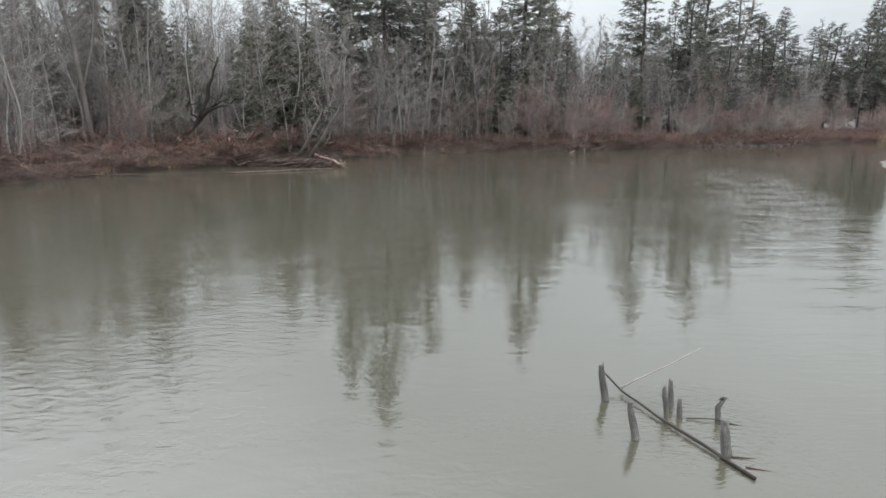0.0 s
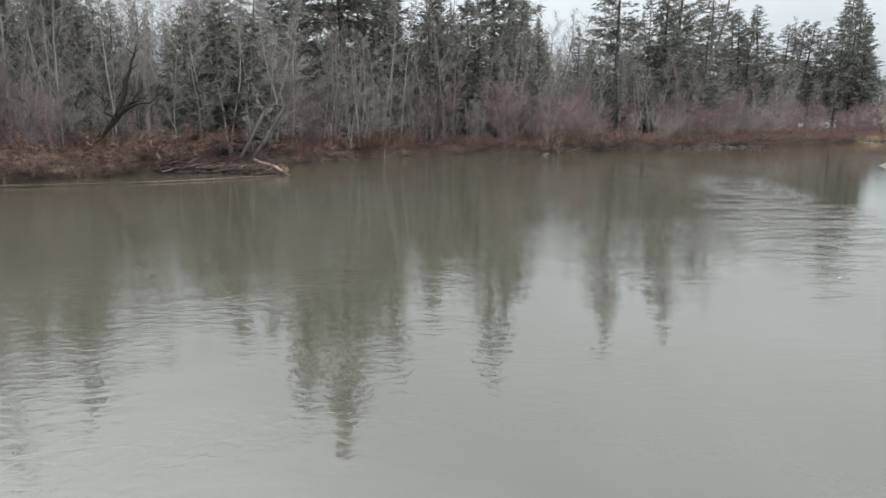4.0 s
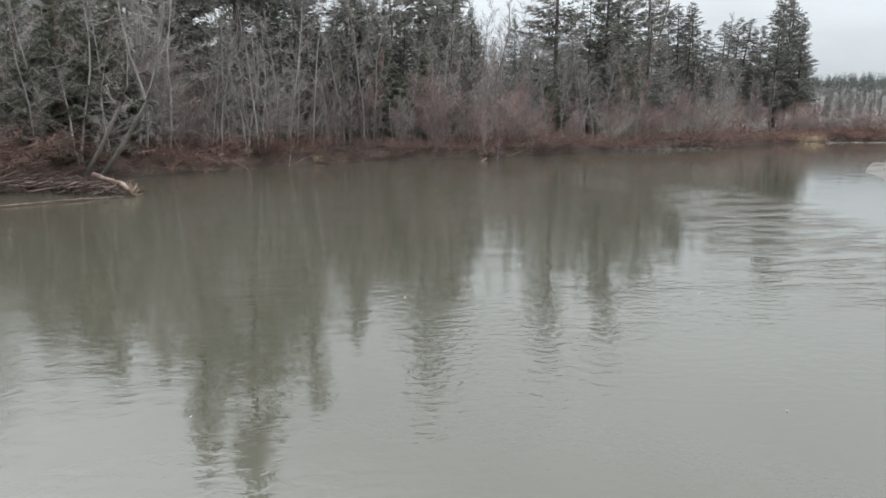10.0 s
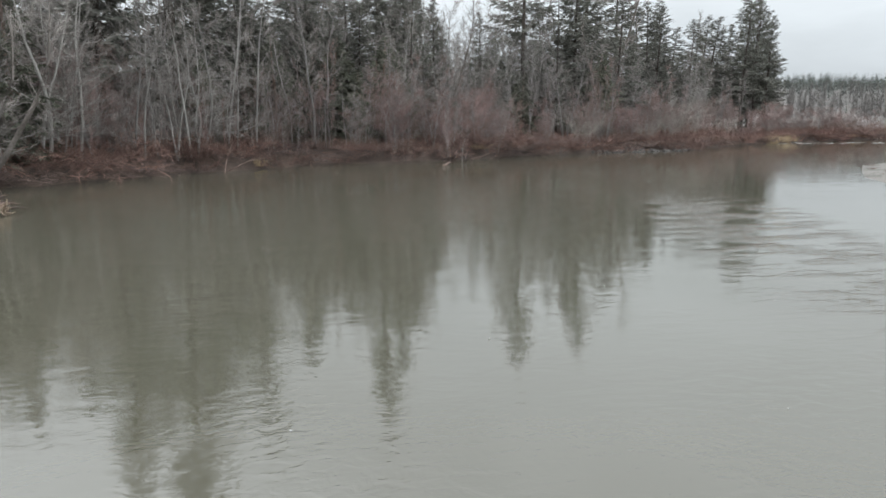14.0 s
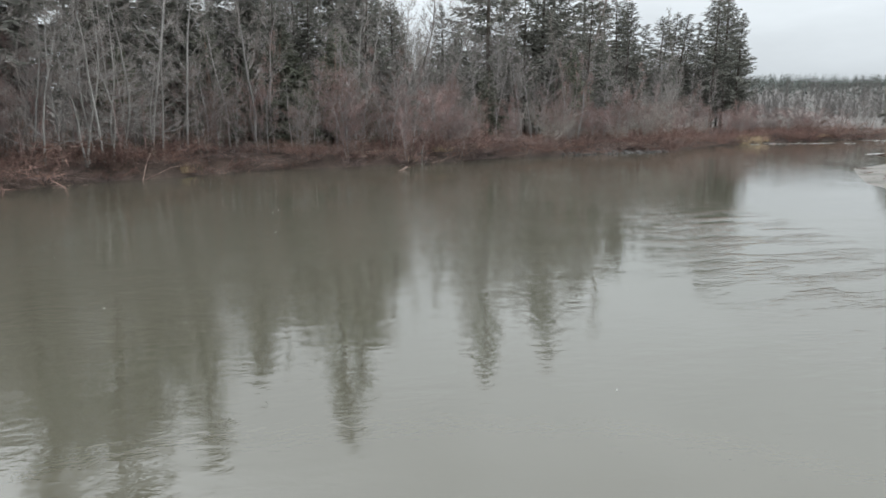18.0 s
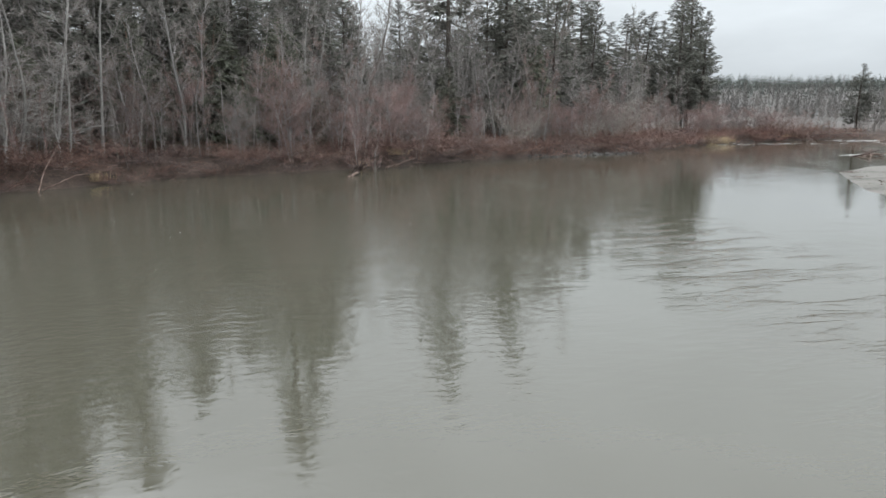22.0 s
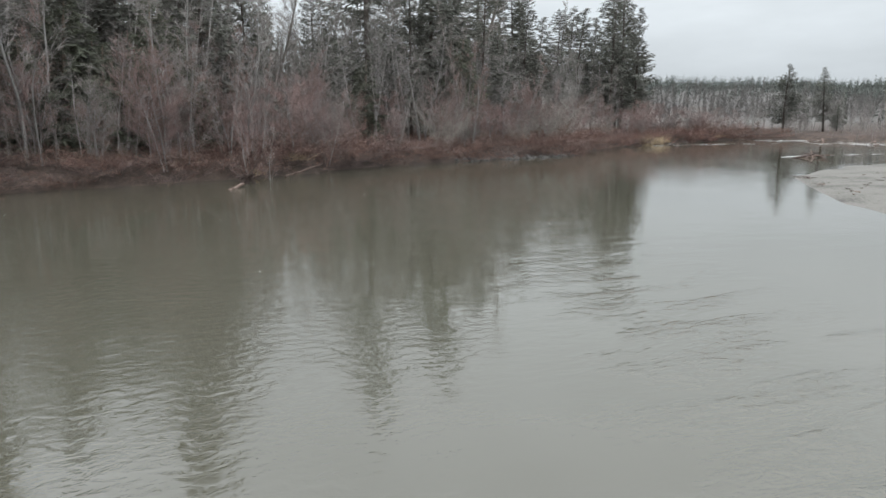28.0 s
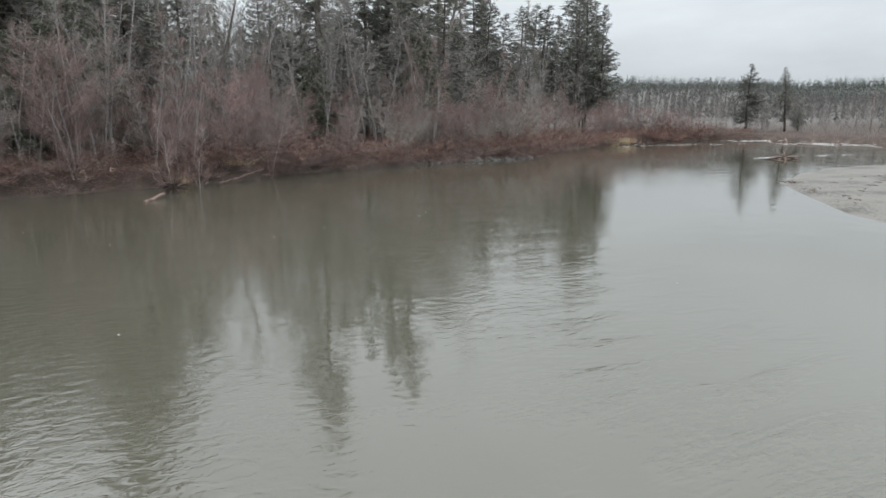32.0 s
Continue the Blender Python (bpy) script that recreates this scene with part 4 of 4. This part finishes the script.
# ---- drowned piles and the pole caught among them ----
def pile(x, y, tall, r, lean_x, lean_y, splinter, hook=0.0):
    """A rotted pile: tapering, furrowed round post with a splintered top."""
    g = np.random.RandomState(int(abs(x * 100 + y * 10)))
    s, sides, rings = Shape(), 12, 9
    v = []
    furrow = 1 + 0.10 * g.uniform(-1, 1, sides)
    for i in range(rings):
        u = i / (rings - 1)
        top = u ** 2 * splinter * g.uniform(0, 1, sides) if i == rings - 1 else np.zeros(sides)
        for k in range(sides):
            a = 2 * math.pi * k / sides
            rr = r * (1.10 - 0.28 * u - 0.25 * (i == rings - 1)) * furrow[k] * (1 + 0.05 * g.normal())
            z = -1.2 + (tall + 1.2) * u
            up = max(z, 0)
            v.append((math.cos(a) * rr + lean_x * up + hook * max(0, u - 0.9) * 10, math.sin(a) * rr + lean_y * up, z + top[k] - (splinter * 0.4 if i == rings - 1 else 0)))
    f = [[i * sides + k, i * sides + (k + 1) % sides, (i + 1) * sides + (k + 1) % sides, (i + 1) * sides + k] for i in range(rings - 1) for k in range(sides)]
    v.append((lean_x * tall, lean_y * tall, tall - splinter * 0.75))
    f += [[(rings - 1) * sides + k, (rings - 1) * sides + (k + 1) % sides, rings * sides] for k in range(sides)]
    s.add(v, f)
    ob = new("wooden_post", s.mesh("wooden_post", PILE_WOOD))
    ob.location = (x, y, 0)
    return tagged(ob, "rotted grey wooden post standing in the river", "post", "drowned posts")


for row in [(3.58, 12.98, 0.66, 0.085, -0.20, 0.06, 0.34), (3.72, 11.24, 0.66, 0.085, -0.22, 0.05, 0.2), (4.63, 12.14, 0.58, 0.066, -0.15, 0.05, 0.26),
            (4.90, 12.67, 0.56, 0.068, -0.08, 0.0, 0.2), (4.89, 12.14, 0.40, 0.066, -0.05, 0.0, 0.03), (5.62, 11.99, 0.50, 0.07, -0.10, 0.0, 0.05, 0.16),
            (5.21, 10.65, 0.62, 0.105, -0.14, 0.05, 0.16)]:
    pile(*row)


def log(name, points, r0, r1, mat, label, category="log", group="", sides=8, stubs=0, seed=0):
    """A weathered trunk, pole or stick along a bent line, with broken branch stubs."""
    g = np.random.RandomState(seed)
    p = np.array(points, float)
    acc = np.concatenate([[0], np.cumsum(np.linalg.norm(np.diff(p, axis=0), axis=1))])
    n = max(6, min(24, int(acc[-1] / 0.5)))
    t = np.linspace(0, acc[-1], n)
    path = np.stack([np.interp(t, acc, p[:, k]) for k in range(3)], -1)
    path[1:-1] += g.normal(0, 0.25 * r0, (n - 2, 3))
    radii = np.linspace(r0, r1, n) * (1 + 0.10 * g.normal(0, 1, n))
    s = Shape()
    s.tube(path, np.abs(radii) + 0.003, sides)
    base = new(name, s.mesh(name, mat, True))
    for _ in range(stubs):
        i = g.randint(1, n - 1)
        q = Shape()
        d = unit(g.normal(0, 1, 3) + np.array([0, 0, 0.8])) * g.uniform(2.5, 7) * r0
        q.tube([path[i], path[i] + d * 0.5, path[i] + d], [radii[i] * 0.4, radii[i] * 0.28, radii[i] * 0.08], 5)
        part("branch_stub", q, mat, base, smooth=True)
    return tagged(base, label, category, group)


log("drift_pole", [(3.74, 13.75, 0.30), (3.95, 13.31, 0.10), (4.27, 12.56, 0.07), (4.43, 11.98, 0.06), (4.92, 10.81, 0.06), (5.32, 9.80, 0.03)], 0.018, 0.034,
    SNAG_BARK, "long dark waterlogged pole lodged against the piles", "pole", stubs=3, seed=3)
log("bare_branch", [(4.02, 13.39, 0.10), (4.55, 13.50, 0.34), (5.15, 13.62, 0.55), (5.95, 13.80, 0.90)], 0.016, 0.007, TWIG_PALE,
    "pale peeled branch rising from the pole", "branch", seed=4, sides=6)
log("sunken_stick", [(5.0, 12.05, 0.03), (5.5, 11.98, 0.04), (6.2, 11.7, -0.02)], 0.012, 0.006, DRIFT_DARK, "thin dark stick awash beside the piles", "stick", seed=5)
log("sunken_stick", [(5.25, 10.55, 0.02), (5.8, 10.5, -0.01)], 0.012, 0.006, DRIFT_DARK, "thin dark stick awash beside the piles", "stick", seed=6)
log("sunken_stick", [(5.35, 10.2, 0.02), (5.85, 10.05, -0.01)], 0.012, 0.006, DRIFT_DARK, "thin dark stick awash beside the piles", "stick", seed=7)

# ---- the drift tongue on the left bank ----
log("boom_log", [(-42, 69.5, 0.22), (-35.5, 71.3, 0.16), (-29, 73.3, 0.12), (-24, 75.2, 0.04)], 0.07, 0.05, DRIFT_DARK, "long dark drift log afloat along the bank", "log", stubs=2, seed=11)
log("boom_log", [(-25.5, 74.6, 0.12), (-20.3, 77.3, 0.12), (-17.5, 79.6, 0.14), (-13.7, 82.6, 0.08)], 0.06, 0.045, DRIFTWOOD, "pale drift log afloat before the debris", "log", stubs=3, seed=12)
heap = np.random.RandomState(33)
for i in range(230):
    u = heap.rand() * (1.0 if i < 150 else 0.75)
    cx, cy = -29 + 15.0 * u + heap.normal(0, 0.8), 91.5 - 7.0 * u ** 1.3 + heap.normal(0, 2.6) * (1.05 - 0.8 * u)
    a, ln = heap.uniform(-0.9, 0.9), heap.uniform(1.5, 6.0) * (1 - 0.6 * u)
    z0, z1 = heap.uniform(0.05, 0.8), heap.uniform(0.05, 1.2 if i < 150 else 1.9)
    dx, dy = math.cos(a) * ln / 2, math.sin(a) * ln / 2
    pale = heap.rand() < 0.15 + 0.45 * u ** 2
    log("drift_stick", [(cx - dx, cy - dy, z0), (cx, cy, (z0 + z1) / 2 + 0.1), (cx + dx, cy + dy, z1)], heap.uniform(0.035, 0.13), 0.025,
        DRIFTWOOD if pale else DRIFT_DARK, "pale barkless driftwood stick in the debris heap" if pale else "dark wet driftwood stick in the debris heap",
        "driftwood", "debris heap", 6, int(heap.rand() * 2), 200 + i)
roots = new("root_fan")
for _ in range(26):
    d = unit(heap.normal(0, 0.55, 3) + np.array([0.4, -0.2, 0.8]))
    root = Shape()
    root.tube(bend(heap, (-13.2, 83.6, 0.2), d, heap.uniform(0.4, 1.1), 3, 0.30, 0.1), [0.10, 0.075, 0.05, 0.015], 5, cap=False)
    part("root", root, PEELED, roots, smooth=True)
tagged(roots, "pale splayed root fan at the end of the drift heap", "roots")
log("propped_log", [(-17.5, 87.5, 1.5), (-15, 85.8, 0.9), (-13.2, 84.2, 0.3)], 0.20, 0.24, DRIFTWOOD, "broken log propped on the drift heap", "log", stubs=2, seed=15)

# the black snag that leans over the water, and the two leaning alders by the heap
snag = new("leaning_snag")
tr = Shape()
fork = np.array((-32.0, 85.4, 6.4))
tr.tube([(-37.2, 88.0, 1.7), (-36.3, 87.4, 2.9), (-34.3, 86.5, 4.6), fork], [0.50, 0.42, 0.37, 0.33], 9)
for _ in range(9):
    o_ = np.array((-37.2, 88.0, 1.7)) + (fork - np.array((-37.2, 88.0, 1.7))) * (0.35 + 0.065 * _)
    tr.tube([o_, o_ + np.array((0.25 * (-1) ** _, -0.2, 0.55)), o_ + np.array((0.3 * (-1) ** _, -0.3, 0.95))], [0.10, 0.06, 0.02], 5, cap=False)
part("trunk", tr, SNAG_BARK, snag, smooth=True)
sg = np.random.RandomState(5)
for way_, r in (([(-29.6, 85.3, 7.9), (-26.3, 85.4, 8.9)], 0.30), ([(-30.5, 85.9, 11.1), (-29.5, 86.3, 14.4)], 0.33), ([(-33.1, 85.1, 6.8), (-33.5, 85.9, 9.2)], 0.20),
                ([(-30.3, 85.4, 8.2), (-29.0, 85.4, 9.7)], 0.22), ([(-30.0, 85.5, 7.9), (-28.3, 85.6, 9.0)], 0.18)):
    limb = Shape()
    ctl = np.array([fork, *way_])
    t = np.linspace(0, 2, 8)
    path = np.stack([np.interp(t, [0, 1, 2], ctl[:, k]) for k in range(3)], -1)
    path[1:-1] += sg.normal(0, 0.15, (6, 3))
    limb.tube(path, np.linspace(r, 0.06, 8) * (1 + 0.14 * sg.normal(0, 1, 8)), 6)
    for _ in range(13):
        i = sg.randint(1, 8)
        d = unit(sg.normal(0, 1, 3) + np.array([0, 0, 0.7])) * sg.uniform(0.4, 1.3)
        limb.tube([path[i], path[i] + d * 0.6, path[i] + d], [0.065, 0.045, 0.015], 4, cap=False)
    part("limb", limb, SNAG_BARK, snag, smooth=True)
tagged(snag, "black leafless snag leaning out over the river", "tree")
for k, (x0, y0, tx, ty, tz) in enumerate([(-21.2, 99.4, -14.2, 97.5, 11.0), (-22.9, 99.6, -17.6, 98.8, 9.5)]):
    t = new("leaning_alder")
    q, c = Shape(), Shape()
    p = np.array([(x0, y0, 0.2), (x0 + (tx - x0) * 0.35, y0 - 0.6, tz * 0.3), (x0 + (tx - x0) * 0.75, y0 - 1.1, tz * 0.68), (tx, ty, tz), (tx + 0.6, ty, tz + 5)])
    q.tube(p, [0.25, 0.22, 0.17, 0.11, 0.02], 9)
    for _ in range(26):
        i = sg.randint(1, 4)
        o = p[i] + (p[i + 1] - p[i]) * sg.rand()
        d = unit(sg.normal(0, 1, 3) + np.array([0, 0, 0.7])) * sg.uniform(1.0, 2.8)
        q.tube([o, o + d * 0.5, o + d], [0.035, 0.025, 0.010], 4, cap=False)
        e = unit(d) + sg.normal(0, 0.5, (10, 3))
        c.spikes(o + d * sg.uniform(0.3, 1, (10, 1)), o + d + e * 0.9, 0.016)
    part("trunk", q, BARK_GREY, t, smooth=True)
    part("crown", c, TWIG_GREY, t)
    tagged(t, "leafless alder leaning from the bank beside the drift", "tree", "leaning alders")

# ---- small drift along the bank ----
log("half_sunk_log", [(24.6, 124.3, -0.05), (25.3, 125.3, 0.12), (26.1, 126.8, 0.28)], 0.16, 0.12, DRIFTWOOD, "pale half-sunk log just off the bank", "log", seed=21)
log("bank_log", [(31.5, 136.0, 0.1), (34, 138, 0.5), (36.6, 140.0, 1.1)], 0.14, 0.07, DRIFTWOOD, "pale slim log lying down the bank into the water", "log", stubs=2, seed=22)
log("bank_branch", [(-3.5, 117.4, -0.1), (-3.4, 119.5, 1.6), (-3.0, 122.0, 3.2)], 0.06, 0.02, DRIFTWOOD, "bare pale branch leaning from the water", "branch", stubs=3, seed=23)
log("bank_branch", [(-3.3, 117.8, 0.1), (-1.0, 120.0, 1.2), (2.5, 122.6, 1.7)], 0.05, 0.02, DRIFTWOOD, "bare pale branch sprawling along the bank", "branch", stubs=4, seed=24)
clump = new("root_clump")
cg = np.random.RandomState(8)
for _ in range(60):
    d = unit(cg.normal(0, 1, 3) * np.array([1.2, 0.8, 0.5]) + np.array([0, -0.4, 0.1]))
    root = Shape()
    root.tube(bend(cg, (27.0, 130.6, 0.55), d, cg.uniform(0.8, 1.9), 3, 0.25, -0.06), [0.12, 0.08, 0.05, 0.02], 5, cap=False)
    part("root", root, DRIFT_DARK, clump, smooth=True)
tagged(clump, "dark undercut root clump overhanging the water", "roots")
for k, (x0, y0, tall) in enumerate([(27.3, 132.4, 11), (29.6, 133.6, 8.5)]):
    plant(PINKS[0][0], PINKS[0][1], x0, y0, tall, 40 * k, "slim pale-barked young alder at the water's edge", "tree", "young alders")
for k in range(80):
    u = cg.rand()
    x0, y0 = 62 + 26 * u + cg.normal(0, 0.6), 154.3 + 6.9 * u + cg.normal(0, 0.55)
    s = Shape()
    bm = bmesh.new()
    bmesh.ops.create_icosphere(bm, subdivisions=1, radius=1)
    w = cg.uniform(0.25, 0.65)
    vv = [(v.co.x * w * 1.4 * (1 + 0.25 * cg.normal()), v.co.y * w * (1 + 0.2 * cg.normal()), v.co.z * w * 0.7 * (1 + 0.2 * cg.normal())) for v in bm.verts]
    ff = [[v.index for v in f.verts] for f in bm.faces]
    bm.free()
    s.add(vv, ff)
    ob = new("bank_stone", s.mesh("bank_stone", STONE))
    ob.location, ob.rotation_euler = (x0, y0, max(-0.05, float(height(x0, y0)))), (0, 0, cg.uniform(0, 6))
    tagged(ob, "dark angular stone at the foot of the bank", "stone", "bank stones")
for k in range(16):
    u = cg.rand()
    a = cg.normal(0.5, 0.4)
    x0, y0, ln = 74 + 14 * u, 159.5 + 4 * u, cg.uniform(2, 6)
    log("bank_drift", [(x0 - math.cos(a) * ln / 2, y0 - math.sin(a) * ln / 2, 0.9), (x0 + math.cos(a) * ln / 2, y0 + math.sin(a) * ln / 2, 0.3)], 0.10, 0.04,
        DRIFTWOOD if k % 2 else DRIFT_DARK, "grey drift branch lodged on the bank's nose", "driftwood", "bank drift", 6, 1, 300 + k)


def tuft(x, y, tall, wide, blades, seed):
    g = np.random.RandomState(seed)
    s = Shape()
    p = np.stack([g.normal(0, wide * 0.4, blades), g.normal(0, wide * 0.4, blades), np.full(blades, -0.1)], -1)
    d = np.stack([g.normal(0, 0.5, blades), g.normal(0, 0.5, blades), np.ones(blades)], -1)
    s.spikes(p, p + d * g.uniform(0.4, 1.0, (blades, 1)) * tall, 0.03)
    ob = new("grass_tuft", s.mesh("grass_tuft", GRASS_DRY))
    ob.location = (x, y, float(height(x, y)))
    tagged(ob, "straw-yellow dry grass tuft on the bank", "grass", "dry grass tufts")


for k in range(34):
    x0, y0, _ = along(cg.uniform(416, 434), cg.uniform(-0.2, 1.8))
    tuft(x0, y0, cg.uniform(1.4, 2.6), 1.6, 90, k)
for s_, d_ in ((470, 1), (473, 2), (476, 1), (480, 1.5), (205, 0.8), (208, 1.0), (197, 1.0), (294, 1.0), (300, 0.8), (262, 0.6)):
    x0, y0, _ = along(s_, d_)
    tuft(x0, y0, 1.2, 1.6, 90, int(s_))

# ---- the gravel bar's drift, snags in the shallows, riffles and foam ----
for k in range(40):
    u, w = cg.rand(), cg.rand()
    x0, y0 = (1 - w) * (68 + 9 * u) + w * (80 + 36 * u), (1 - w) * (97 + 10.5 * u) + w * (104 + 12 * u)
    a, ln = cg.uniform(0, 3.14), cg.uniform(0.2, 0.9)
    z0 = float(height(x0, y0))
    if z0 < 0.02:
        continue
    log("bar_drift", [(x0 - math.cos(a) * ln / 2, y0 - math.sin(a) * ln / 2, z0 + 0.01), (x0, y0, z0 + 0.05), (x0 + math.cos(a) * ln / 2, y0 + math.sin(a) * ln / 2, z0 + 0.02)],
        cg.uniform(0.015, 0.04), 0.01, DRIFT_DARK if k % 3 else DRIFTWOOD, "small drift branch stranded on the gravel bar", "driftwood", "bar drift", 5, 1, 400 + k)
for k in range(12):
    a = cg.uniform(0, 3.14)
    x0, y0 = 82.4 + cg.normal(0, 0.7), 111.6 + cg.normal(0, 0.7)
    log("tip_drift", [(x0 - 0.5 * math.cos(a), y0 - 0.5 * math.sin(a), 0.05), (x0 + 0.5 * math.cos(a), y0 + 0.5 * math.sin(a), 0.2)], 0.05, 0.02, DRIFT_DARK, "dark drift caught at the bar's tip", "driftwood", "tip drift", 6, 1, 500 + k)
for cx, cy, n in ((119.5, 139.8, 8), (203, 233, 12), (193, 224, 6), (204, 200, 5), (196, 178, 4), (140, 190, 3)):
    for k in range(n):
        a = cg.normal(0.3, 0.8)
        x0, y0, ln = cx + cg.normal(0, 1.6), cy + cg.normal(0, 1.0), cg.uniform(2, 6)
        log("river_snag", [(x0 - math.cos(a) * ln / 2, y0 - math.sin(a) * ln / 2, -0.1), (x0, y0, 0.35), (x0 + math.cos(a) * ln / 2, y0 + math.sin(a) * ln / 2, cg.uniform(0.1, 1.3))],
            0.17, 0.06, DRIFTWOOD if k % 2 else DRIFT_DARK, "grey snag stranded in the shallows", "driftwood", "river snags", 6, 1, int(600 + cx + k))
foam = Shape()


def streak(x, y, ln, wd, a):
    n = 10
    t = np.linspace(-1, 1, n)
    c, s_ = math.cos(a), math.sin(a)
    w = wd * (1 - t ** 2) * (0.6 + 0.5 * cg.rand(n))
    off = cg.normal(0, wd * 0.5, n)
    px, py = x + c * t * ln / 2 - s_ * off, y + s_ * t * ln / 2 + c * off
    v = [(px[i] - s_ * w[i] * q, py[i] + c * w[i] * q, 0.006 + 0.02 * (q == 0)) for i in range(n) for q in (-1, 0, 1)]
    f = [[i * 3 + q, (i + 1) * 3 + q, (i + 1) * 3 + q + 1, i * 3 + q + 1] for i in range(n - 1) for q in (0, 1)]
    foam.add(v, f)


for cx, cy, sx, sy, n, a in ((150, 193, 12, 2.5, 26, 0.45), (203, 207, 7, 5, 34, 0.2), (192, 176, 5, 7, 40, 1.1), (128, 144, 9, 1.0, 16, 0.15), (197, 226, 8, 2, 14, 0.5)):
    for _ in range(n):
        streak(cx + cg.normal(0, sx), cy + cg.normal(0, sy), cg.uniform(2, 7), cg.uniform(0.06, 0.22), a + cg.normal(0, 0.12))
for _ in range(40):
    streak(cg.uniform(-2, 46), cg.uniform(30, 120), cg.uniform(0.04, 0.11), cg.uniform(0.006, 0.014), cg.uniform(0, 3))
tagged(new("foam", foam.mesh("foam", FOAM)), "thin white foam streaks and flecks on the river", "foam", kind="stuff")
p = new("utility_pole")
q = Shape()
q.tube([(266.5, 210, 1), (266.5, 210, 16)], [0.2, 0.14], 8)
part("pole", q, DRIFTWOOD, p)
q = Shape()
q.tube([(265.3, 210.6, 15), (267.7, 209.4, 15)], [0.09, 0.09], 4)
part("cross_arm", q, DRIFTWOOD, p)
tagged(p, "pale wooden utility pole beyond the far bank", "utility pole")
